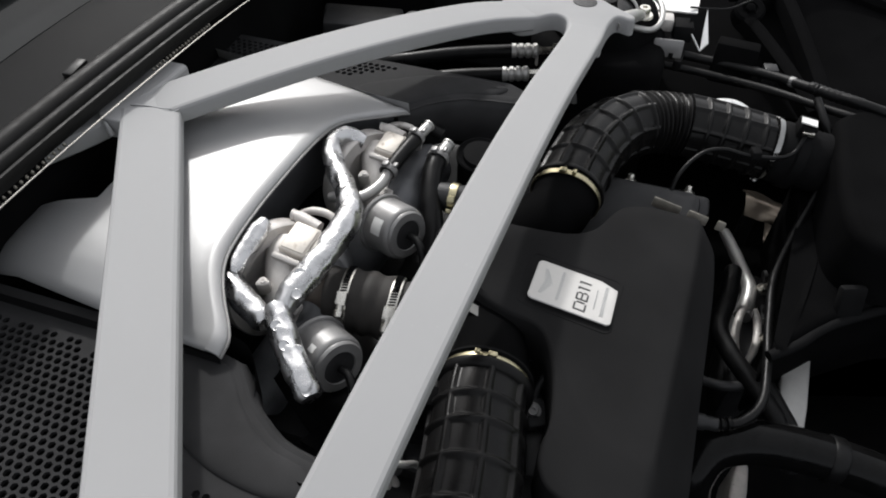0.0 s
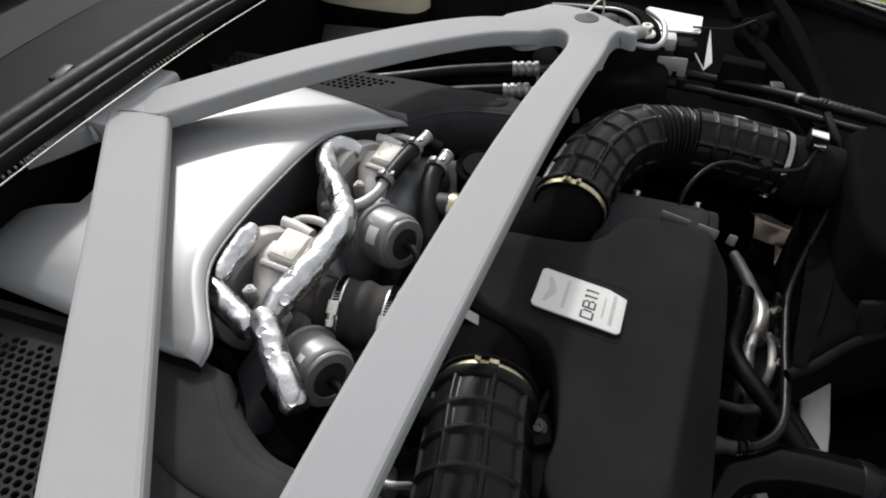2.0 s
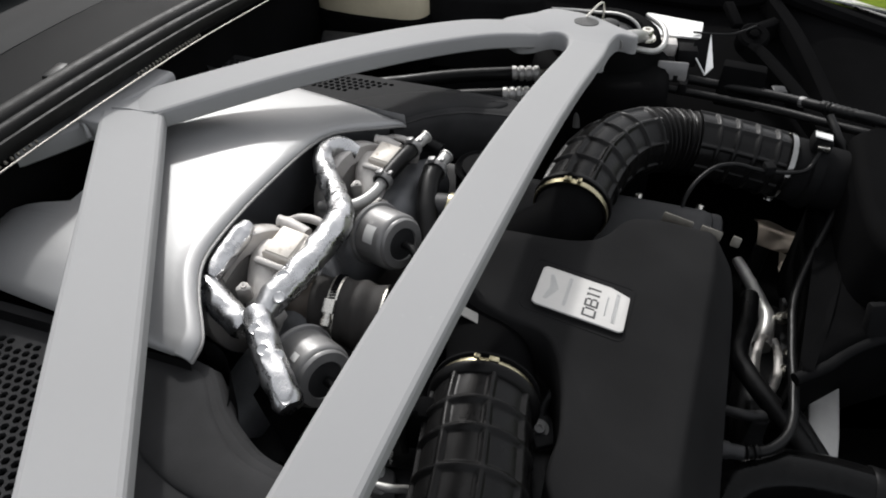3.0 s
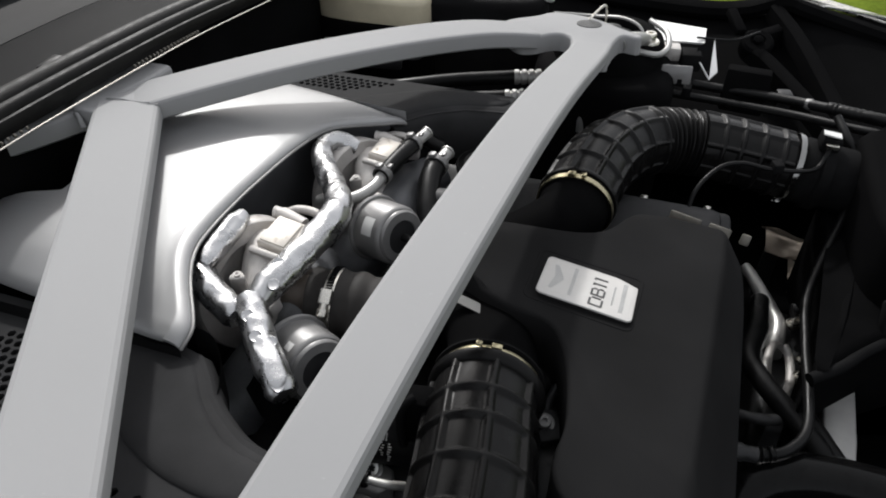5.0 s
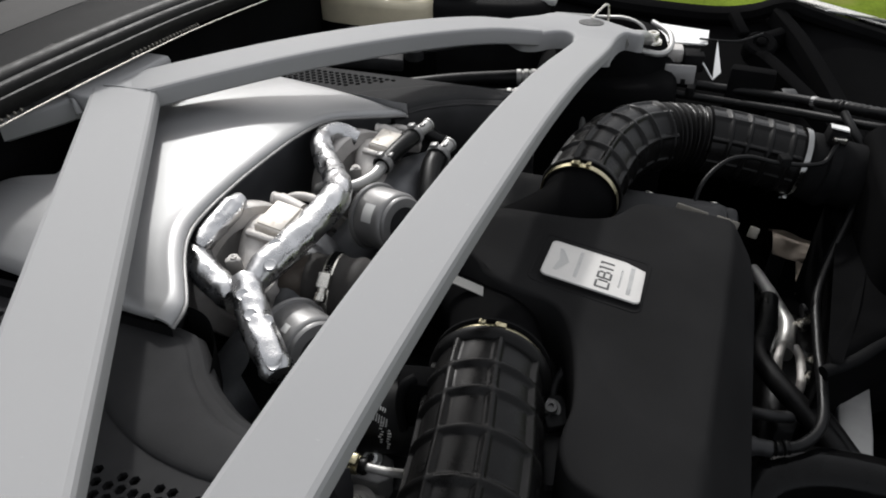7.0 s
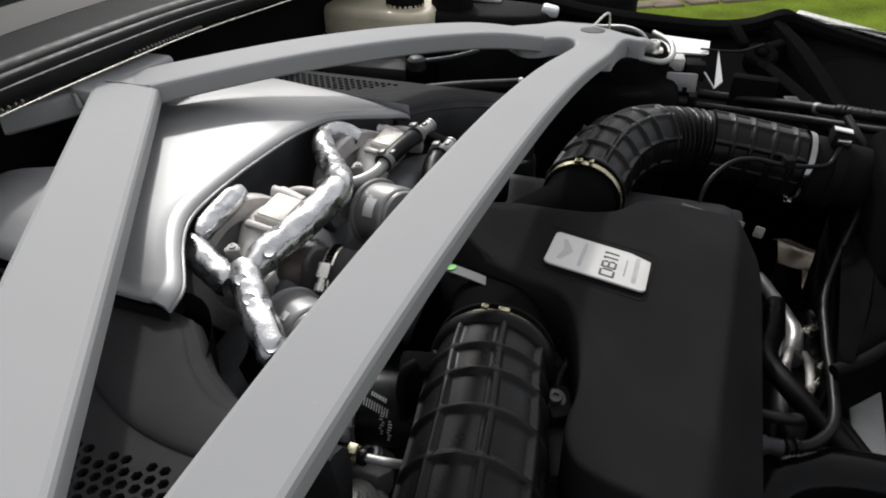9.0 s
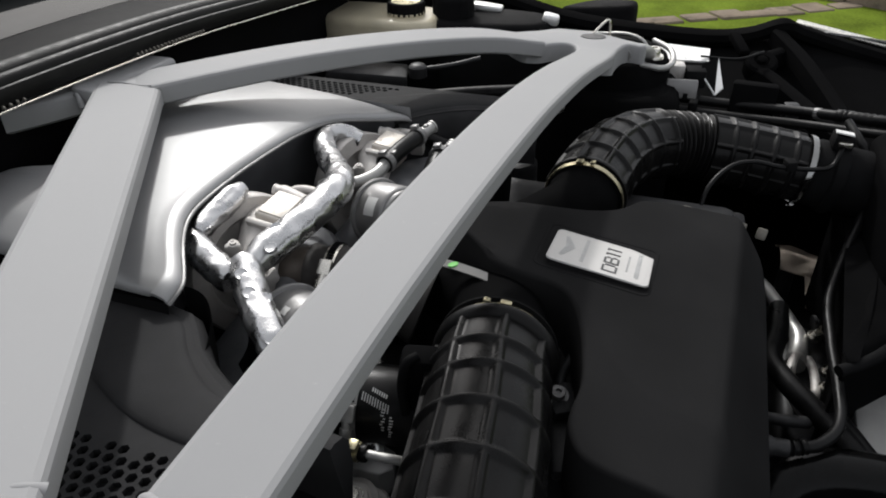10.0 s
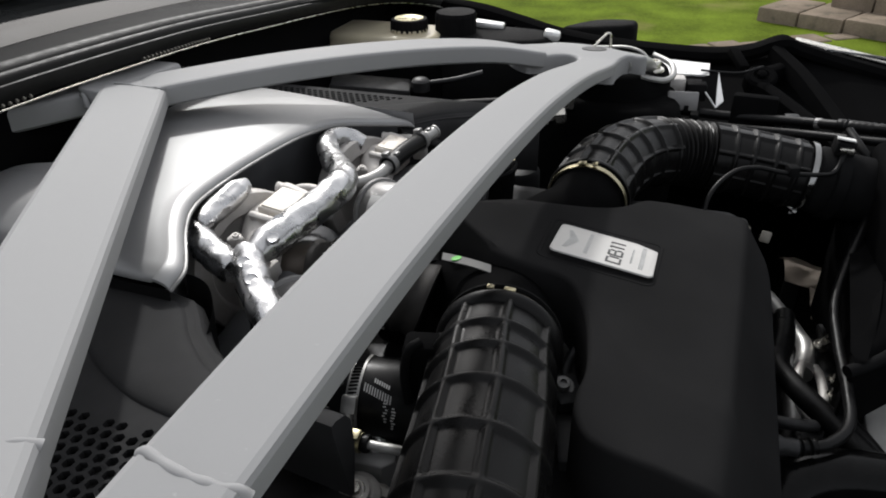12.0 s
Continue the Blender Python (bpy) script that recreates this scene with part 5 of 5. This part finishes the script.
def pale_bracket():
    th = thing("folded_bracket", (0.03, 1.05, 0.77), "pale folded sheet-metal bracket beside the tower", "bracket")
    bm = surface(lambda u, v: (-0.020 + 0.082 * u, 1.108 - 0.012 * u - 0.062 * v + 0.02 * u * v, 0.790 - 0.006 * v), span(0, 1, 6), span(0, 1, 4), 0.0025)
    part("plate", bm, M_PAINTW, th)
    a, b, c, d = Vector((0.053, 1.036, 0.7855)), Vector((0.0755, 1.068, 0.7865)), Vector((0.087, 1.019, 0.758)), Vector((0.077, 1.004, 0.7515))
    e = Vector((0.054, 1.020, 0.776))
    # pale fold's inner face in black: its inside shade is painted on
    part("folded_end", surface(lambda u, v: tuple(a.lerp(e, u).lerp(b.lerp(d, u), v)), span(0, 1, 4), span(0, 1, 4), 0.0018), M_BAY, th, "inner face coloured black for the shade inside the fold")
    part("folded_flange", surface(lambda u, v: tuple(b.lerp(c, u).lerp((b + Vector((-0.004, -0.006, -0.002))).lerp(d, u), v)), span(0, 1, 5), span(0, 1, 3), 0.0018), M_PAINTW, th)
    part("folded_edge", tube([e, d], 0.0014, 8), M_PAINTW, th)
    tab = box((0.042, 0.004, 0.026), pose(0.030, 0.966, 0.770, -14, 0, 6), 0.0018)
    plate = part("tab", tab, M_CAN, th, "dull alloy tab with a slot")
    part("slot", box((0.008, 0.005, 0.010), pose(0.036, 0.9645, 0.760, -14, 0, 6), 0.001), M_BAY, plate)
    part("block", box((0.030, 0.024, 0.020), pose(0.015, 1.030, 0.775, 0, 0, 8), 0.003), M_CAST, th)
    part("dark_block", box((0.028, 0.030, 0.026), pose(0.046, 1.028, 0.768, 0, 0, 8), 0.003), M_PLASTIC, th)
    part("lead", tube(smooth_path([(0.05, 1.06, 0.789), (0.085, 1.075, 0.784), (0.11, 1.09, 0.782), (0.14, 1.12, 0.785)], 5), 0.0016, 8), M_HOSE, th)
    return th


pale_bracket()


def brake_lines():
    for k, (dy, dz, r, lab) in enumerate(((0.0, 0.0, 0.0066, "long black pipe running along the far side"), (-0.024, -0.008, 0.0056, "thinner black pipe clipped beside another"))):
        th = thing("bay_pipe", (0.1, 1.0 + dy, 0.74 + dz), lab, "pipe", "pipes along the far side")
        p = smooth_path([(-0.16, 0.985 + dy, 0.757 + dz), (-0.05, 0.995 + dy, 0.750 + dz), (0.04, 1.000 + dy, 0.744 + dz), (0.10, 0.993 + dy, 0.745 + dz), (0.18, 0.960 + dy, 0.757 + dz), (0.245, 0.915 + dy, 0.772 + dz), (0.30, 0.885 + dy, 0.780 + dz), (0.42, 0.85 + dy, 0.77 + dz)], 8)
        part("pipe", tube(p, r, 14), M_HOSE, th)
        if k == 0:
            part("clip", box((0.012, 0.040, 0.018), pose(0.050, 0.987, 0.742, 0, 0, -4), 0.003), M_PLASTIC, th)
            part("ferrule", lathe([(0.0072, -0.004), (0.0076, 0), (0.0072, 0.004)], (0.205, 0.945, 0.762), (0.8, -0.5, 0.15), 16), M_CAN, th, "dull metal ferrule")
            part("sleeve", tube(smooth_path([(0.225, 0.930, 0.768), (0.25, 0.912, 0.773), (0.285, 0.893, 0.778)], 10), lambda s, a, q: 0.0078 + 0.0007 * math.sin(s * 70), 14), M_HOSE, th)


brake_lines()


def crimped_hose(a, b, path, label):
    th = thing("air_conditioning_hose", a, label, "hose", "crimped hoses")
    a, b = Vector(a), Vector(b)
    d = b - a
    prof = []
    for k in range(4):
        z = d.length * k / 4
        prof += [(0.0085, z), (0.0105, z + d.length * 0.05), (0.0105, z + d.length * 0.17), (0.0085, z + d.length * 0.22)]
    part("crimp", lathe(prof + [(0.006, d.length)], a, d, 20), M_PIPE, th, "bright crimped alloy sleeve")
    part("hose", tube(smooth_path(path + [tuple(a + d * 0.1)], 8), 0.0095, 16), M_HOSE, th)
    part("fitting", lathe([(0.006, 0), (0.006, 0.02), (0.011, 0.02), (0.011, 0.032), (0.005, 0.034)], b, d, 6), M_STEEL, th)
    return th


crimped_hose((-0.185, 0.886, 0.772), (-0.146, 0.897, 0.773), [(-0.40, 0.80, 0.76), (-0.33, 0.820, 0.768), (-0.26, 0.855, 0.771)], "black hose with a bright crimped sleeve")
crimped_hose((-0.183, 0.827, 0.770), (-0.146, 0.836, 0.773), [(-0.36, 0.765, 0.75), (-0.30, 0.785, 0.762), (-0.24, 0.808, 0.768)], "black hose with a bright crimped sleeve")


def reservoirs():
    th = thing("brake_fluid_reservoir", (-0.45, 1.03, 0.74), "yellowed translucent fluid reservoir with a black screw cap", "reservoir")
    part("tank", slab(smooth_outline([(-0.535, 0.985), (-0.40, 0.975), (-0.352, 0.995), (-0.352, 1.07), (-0.40, 1.085), (-0.535, 1.08)], 4), 0.827, 0.785, 0.012, 0.012), M_TANK, th)
    part("tray", slab(smooth_outline([(-0.540, 0.98), (-0.40, 0.97), (-0.348, 0.99), (-0.348, 1.075), (-0.40, 1.09), (-0.540, 1.085)], 4), 0.786, 0.70, 0.006, 0.006), M_DEEP, th, "black tray below the tank")
    part("neck", lathe([(0.030, 0), (0.030, 0.010), (0.027, 0.012)], (-0.403, 1.025, 0.822), (0, 0, 1), 32), M_TANK, th)
    cap = part("cap", tube([Vector((-0.403, 1.025, 0.829 + 0.003 * k)) for k in range(7)], lambda s, a, q: (0.0295 + 0.0009 * (math.sin(a * 22) > 0)) * (0.94 if s > 0.9 else 1), 88, up=(1, 0, 0)), M_PLASTIC, th, "black ribbed screw cap")
    part("cap_label", lathe([(0.023, 0), (0.023, 0.0008), (0.016, 0.001), (0.015, 0.0006)], (-0.403, 1.025, 0.8470), (0, 0, 1), 36), M_BRASS, cap, "yellow warning print")
    th = thing("coolant_header_tank", (-0.32, 1.06, 0.72), "black header tank with a tall black cap", "reservoir")
    part("tank", slab(smooth_outline([(-0.368, 1.02), (-0.30, 1.01), (-0.19, 1.035), (-0.185, 1.10), (-0.25, 1.12), (-0.36, 1.11)], 4), 0.823, 0.70, 0.012, 0.012), M_PLASTIC, th)
    part("cap", tube([Vector((-0.334, 1.055, 0.815 + 0.004 * k)) for k in range(11)], lambda s, a, q: (0.0325 + 0.001 * (math.sin(a * 20) > 0)) * (0.93 if s > 0.92 else 1), 80, up=(1, 0, 0)), M_PLASTIC, th, "tall black ribbed cap")
    th = thing("wiper_linkage", (-0.45, 0.9, 0.74), "dull grey linkage and bracket behind the brace", "bracket")
    part("plate", box((0.12, 0.06, 0.02), pose(-0.42, 0.90, 0.770, 0, 6, 20), 0.004), M_DARK, th)
    part("lever", tube(smooth_path([(-0.35, 0.92, 0.775), (-0.30, 0.935, 0.782), (-0.26, 0.955, 0.79)], 5), 0.004, 10), M_DARK, th)
    part("pivot", lathe([(0.014, 0), (0.014, 0.014), (0.010, 0.018), (0.004, 0.019)], (-0.345, 0.915, 0.768), (0, 0, 1), 20), M_DARK, th)
    pv = thing("pale_duct", (-0.22, 1.08, 0.80), "pale plastic edge behind the header tank", "duct")
    part("strip", box((0.05, 0.022, 0.010), pose(-0.290, 1.10, 0.827, 0, 6, 6), 0.003), M_PAINTW, pv)
    part("end", box((0.026, 0.022, 0.016), pose(-0.180, 1.072, 0.823, 0, 12, 10), 0.005), M_PAINTW, pv)


reservoirs()


def apron():
    """Black inner panel between the tower and the wing, with its ribs, boss and box."""
    th = thing("wing_apron", (0.1, 1.15, 0.72), "black moulded apron panel inside the wing", "apron panel")

    def z(x, y):
        rim = float(np.interp(x, (-0.56, -0.355, -0.19, -0.09, 0.057, 0.125, 0.172, 0.205, 0.27, 0.36, 0.50, 0.84), (0.825, 0.80, 0.765, 0.755, 0.752, 0.764, 0.785, 0.778, 0.768, 0.757, 0.742, 0.70)))
        return 0.680 + (rim - 0.680) * max(0.0, (y - 0.98) / 0.30) ** 1.15
    bm = surface(lambda u, v: (u, v - 0.10 * max(0.0, u - 0.25), z(u, v)), span(-0.56, 0.84, 60), span(0.98, 1.285, 14), 0.004)
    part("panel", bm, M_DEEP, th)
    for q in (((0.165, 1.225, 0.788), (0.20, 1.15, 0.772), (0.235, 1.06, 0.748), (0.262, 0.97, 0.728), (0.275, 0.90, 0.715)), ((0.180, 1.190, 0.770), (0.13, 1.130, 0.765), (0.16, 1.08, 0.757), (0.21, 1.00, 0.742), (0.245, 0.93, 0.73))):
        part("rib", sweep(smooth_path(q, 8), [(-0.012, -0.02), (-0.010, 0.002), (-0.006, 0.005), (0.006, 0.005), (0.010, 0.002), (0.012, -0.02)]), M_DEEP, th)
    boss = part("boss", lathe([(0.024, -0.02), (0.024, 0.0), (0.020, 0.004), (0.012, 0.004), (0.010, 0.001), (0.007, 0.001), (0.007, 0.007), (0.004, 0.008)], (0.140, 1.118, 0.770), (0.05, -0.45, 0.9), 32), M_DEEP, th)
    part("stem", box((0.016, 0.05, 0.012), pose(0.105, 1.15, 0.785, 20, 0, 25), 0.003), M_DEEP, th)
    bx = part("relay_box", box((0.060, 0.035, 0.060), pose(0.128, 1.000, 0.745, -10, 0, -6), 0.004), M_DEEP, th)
    for dx in (-0.008, 0.010):
        part("port", lathe([(0.003, 0), (0.003, 0.001), (0.0024, 0.0012)], (0.130 + dx, 0.9775, 0.735), (0, -1, 0.2), 12), M_BAY, bx)
    part("connector", box((0.020, 0.02, 0.030), pose(0.178, 0.985, 0.742, 0, 0, 12), 0.003), M_DARK, th)
    return th


apron()


def pale_pipe():
    bm = tube(smooth_path([(0.085, 0.885, 0.722), (0.105, 0.900, 0.729), (0.134, 0.908, 0.731), (0.158, 0.896, 0.726), (0.172, 0.880, 0.718)], 6), 0.010, 16)
    single("pale_pipe", bm, M_PAINTW, "pale alloy pipe bend behind the intake duct", "pipe")
    th = thing("water_outlet", (-0.12, 0.93, 0.70), "alloy water outlet with a bent pipe", "pipe fitting")
    part("block", box((0.030, 0.024, 0.024), pose(-0.142, 0.935, 0.742, 0, 0, 15), 0.004), M_CAST, th)
    part("bend", tube(smooth_path([(-0.128, 0.945, 0.738), (-0.112, 0.952, 0.748), (-0.097, 0.935, 0.748), (-0.088, 0.905, 0.735), (-0.085, 0.89, 0.70)], 6), 0.0055, 12), M_CAN, th)
    bm = lathe([(0.026, -0.05), (0.026, -0.004), (0.022, 0.002), (0.012, 0.003), (0.004, 0.003)], (-0.150, 0.735, 0.742), (0, -0.1, 1), 32)
    single("round_cap", bm, M_DARK, "dark grey round filler cap beside the duct", "cap")
    for y, z in ((0.70, 0.70), (0.66, 0.68)):
        bm = box((0.20, 0.03, 0.05), pose(0.02, y, z, 20, 0, 4), 0.008)
        single("coil_rail", bm, M_DARK, "dark cast rail below the intake duct", "rail")


pale_pipe()


# ---- front: air box, hoses and alloy parts ----
def air_box():
    th = thing("air_filter_box", (0.4, 0.75, 0.62), "large black plastic air filter box", "air box")
    out = smooth_outline([(0.262, 0.868), (0.34, 0.905), (0.60, 0.92), (0.80, 0.90), (0.80, 0.72), (0.60, 0.68), (0.38, 0.640), (0.310, 0.628), (0.266, 0.650), (0.252, 0.72), (0.252, 0.82)], 4)
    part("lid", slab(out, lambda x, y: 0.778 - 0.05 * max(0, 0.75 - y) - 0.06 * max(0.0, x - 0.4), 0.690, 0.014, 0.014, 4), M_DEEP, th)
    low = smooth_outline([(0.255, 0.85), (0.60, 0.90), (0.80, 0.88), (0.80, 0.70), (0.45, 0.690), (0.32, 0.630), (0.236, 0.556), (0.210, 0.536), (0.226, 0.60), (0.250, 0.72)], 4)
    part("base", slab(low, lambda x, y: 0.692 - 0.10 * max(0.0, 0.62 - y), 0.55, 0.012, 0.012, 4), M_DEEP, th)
    part("latch", box((0.030, 0.012, 0.040), pose(0.285, 0.615, 0.700, -20, 0, 20), 0.004), M_PLASTIC, th)
    part("lip", tube(smooth_path([(0.206, 0.530, 0.674), (0.236, 0.553, 0.677), (0.275, 0.594, 0.680), (0.36, 0.650, 0.685)], 6), 0.006, 10), M_PLASTIC, th)
    return th


air_box()


def front_hoses():
    def hose(name, path, r, label, mat=M_HOSE, ribbed=0.0, cat="hose"):
        th = thing(name, path[0], label, cat, "hoses at the engine's front")
        p = resample(smooth_path(path, 14), 0.003)
        part("hose", tube(p, (lambda s, a, q: r + ribbed * math.sin(s * len(p) * 1.6)) if ribbed else r, 18), mat, th)
        return th
    hose("coolant_hose", [(0.182, 0.72, 0.60), (0.176, 0.66, 0.608), (0.166, 0.607, 0.612), (0.182, 0.570, 0.612), (0.214, 0.533, 0.606), (0.240, 0.500, 0.598), (0.255, 0.47, 0.57)], 0.0115, "thick braided black coolant hose curving down")
    c = hose("vacuum_hose", [(0.2309, 0.8920, 0.7750), (0.2424, 0.8617, 0.7650), (0.2543, 0.8451, 0.7520), (0.2586, 0.8275, 0.7350), (0.2531, 0.7908, 0.7120), (0.218, 0.680, 0.665), (0.212, 0.60, 0.655), (0.211, 0.53, 0.655), (0.206, 0.480, 0.655), (0.186, 0.450, 0.655), (0.160, 0.440, 0.654), (0.143, 0.437, 0.654)], 0.0052, "thin black hose looping down to a fitting")
    part("fitting", lathe([(0.0075, -0.012), (0.0075, 0.0), (0.009, 0.002), (0.009, 0.010), (0.006, 0.012)], (0.150, 0.438, 0.654), (-1, -0.1, 0), 16), M_DARK, c)
    part("collar", tube(smooth_path([(0.157, 0.440, 0.654), (0.165, 0.441, 0.654), (0.176, 0.445, 0.655)], 8), lambda s, a, q: 0.0068 + 0.0008 * math.sin(s * 40), 14), M_HOSE, c)
    part("tie", lathe([(0.006, -0.002), (0.0068, 0), (0.006, 0.002)], (0.2586, 0.8275, 0.7350), (0.0, 0.85, 0.5), 14), M_STEEL, c)
    b = hose("radiator_hose", [(0.160, 0.39, 0.55), (0.152, 0.405, 0.595), (0.168, 0.432, 0.618), (0.215, 0.452, 0.622), (0.28, 0.460, 0.616), (0.36, 0.462, 0.602), (0.50, 0.46, 0.58)], 0.0245, "large glossy black radiator hose", M_GLOSS, cat="radiator hose")
    part("cuff", lathe([(0.0250, -0.008), (0.0262, -0.006), (0.0262, 0.006), (0.0250, 0.008)], (0.292, 0.4603, 0.614), (1, 0.01, -0.14), 32), M_HOSE, b)
    hose("breather_hose", [(0.228, 0.545, 0.60), (0.245, 0.52, 0.595), (0.262, 0.495, 0.585), (0.27, 0.47, 0.55)], 0.0095, "short black breather hose")
    hose("wiring_loom", [(0.145, 0.53, 0.60), (0.175, 0.525, 0.605), (0.20, 0.535, 0.60)], 0.006, "short dark wiring loom", M_DARK)


front_hoses()


def front_alloy():
    th = thing("water_pump", (0.21, 0.70, 0.50), "bright cast alloy water pump rail", "water pump")
    part("rail", tube(smooth_path([(0.178, 0.850, 0.548), (0.190, 0.826, 0.546), (0.214, 0.775, 0.540), (0.221, 0.752, 0.538), (0.219, 0.725, 0.536), (0.214, 0.700, 0.535)], 6), lambda s, a, q: 0.008 + 0.004 * s + 0.001 * noise.noise(q * 60), 16), M_PIPE, th)
    part("loop", tube(smooth_path([(0.221, 0.712, 0.540), (0.212, 0.704, 0.545), (0.206, 0.680, 0.545), (0.204, 0.650, 0.542), (0.210, 0.625, 0.538), (0.222, 0.622, 0.535), (0.234, 0.66, 0.533), (0.234, 0.70, 0.535), (0.228, 0.714, 0.538)], 6), 0.0055, 12), M_CAST, th)
    part("body", slab(smooth_outline([(0.20, 0.60), (0.24, 0.60), (0.262, 0.66), (0.262, 0.76), (0.235, 0.80), (0.205, 0.76)], 4), 0.524, 0.44, 0.008, 0.008), M_DARK, th)
    for q in ((0.238, 0.752, 0.545), (0.246, 0.762, 0.55), (0.250, 0.700, 0.535), (0.243, 0.668, 0.535), (0.262, 0.705, 0.545)):
        bolt(q, (0.25, -0.3, 0.9), 0.0055, 0.012, M_STEEL, th)
    part("spool", lathe([(0.010, -0.012), (0.010, -0.008), (0.006, -0.006), (0.006, 0.004), (0.010, 0.006), (0.010, 0.010)], (0.246, 0.768, 0.556), (1, 0.2, 0.1), 20), M_DARK, th)
    sh = thing("heat_foil_guard", (0.23, 0.93, 0.42), "crumpled bright sheet guard deep beside the duct", "guard")
    def fold(u, v):
        wave = 0.004 * noise.noise((u * 3, v * 4, 2)) + 0.003 * math.sin(u * 5 + v * 2)
        return (0.202 + 0.058 * u + 0.006 * v, 0.958 - 0.050 * v - 0.012 * u + 0.010 * u * v, 0.548 + 0.008 * math.sin(v * 3.1) - 0.026 * max(0.0, v - 0.55) + wave)
    part("upper_sheet", surface(fold, span(0, 1, 14), span(0, 1, 12), 0.0015), M_GUARD, sh)
    def drop(u, v):
        return (0.240 + 0.020 * u + 0.004 * math.sin(v * 4), 0.902 - 0.070 * v, 0.540 - 0.020 * v - 0.012 * math.sin(v * 5 + u) + 0.004 * noise.noise((u * 4, v * 5, 7)))
    part("lower_sheet", surface(drop, span(0, 1, 6), span(0, 1, 14), 0.0015), M_GUARD, sh)
    part("post", box((0.02, 0.02, 0.12), pose(0.225, 0.945, 0.480), 0.003), M_DARK, sh)
    bk = thing("cover_edge_clips", (0.1, 0.65, 0.72), "bright clips and studs along the cover's far edge", "clips")
    for x, y, z, w in ((0.066, 0.660, 0.746, 0.034), (0.103, 0.654, 0.743, 0.024), (0.131, 0.654, 0.738, 0.010)):
        part("clip", box((w, 0.004, 0.012), pose(x, y, z - 0.003, -25, 8, -6), 0.0015), M_TEETH, bk)
    pl = slab(smooth_outline([(0.244, 0.478), (0.270, 0.486), (0.276, 0.640), (0.250, 0.648)], 3), lambda x, y: 0.598 + 0.10 * (y - 0.53), 0.585, 0.002, 0.002)
    single("alloy_plate", pl, M_PIPE, "smooth satin alloy plate low at the front", "plate")
    fr = slab(smooth_outline([(0.209, 0.385), (0.226, 0.385), (0.233, 0.475), (0.218, 0.480)], 3), 0.525, 0.45, 0.004, 0.004)
    single("front_bracket", fr, M_CAST, "pale cast bracket below the radiator hose", "bracket")


front_alloy()


# ---- garden beyond the car ----
def garden_steps():
    rnd = random.Random(21)
    th = thing("stone_steps", (1.6, 5.2, 0.0), "low weathered stone steps at the edge of the lawn", "steps")
    base = Matrix.Translation((0.43, 5.16, 0)) @ pose(0, 0, 0, 0, 0, -30)
    for row in range(3):
        u = row * 0.33
        while u < 3.6:
            w = rnd.uniform(0.24, 0.42)
            bm = box((w - 0.006, 0.42 + rnd.uniform(-0.012, 0.012), 0.14), base @ pose(u + w / 2, 0.21 + 0.30 * row, 0.02 + 0.09 * row, rnd.uniform(-1, 1), 0, rnd.uniform(-1, 1)), 0.016, seg=2)
            part("stone", bm, M_STONE, th)
            u += w
    th = thing("stone_edging", (0.1, 4.5, 0.0), "single row of edging stones set in the lawn", "edging")
    a, b = Vector((-1.00, 3.68, 0.0)), Vector((0.98, 4.86, 0.0))
    n = 12
    for k in range(n):
        q = a.lerp(b, (k + 0.5) / n)
        bm = box(((b - a).length / n - 0.012, 0.15 + rnd.uniform(-0.05, 0.03), 0.05), pose(q.x + rnd.uniform(-0.03, 0.03), q.y + rnd.uniform(-0.03, 0.03), -0.014, rnd.uniform(-2, 2), 0, math.degrees(math.atan2(b.y - a.y, b.x - a.x)) + rnd.uniform(-2, 2)), 0.012)
        part("stone", bm, M_STONE, th)


garden_steps()
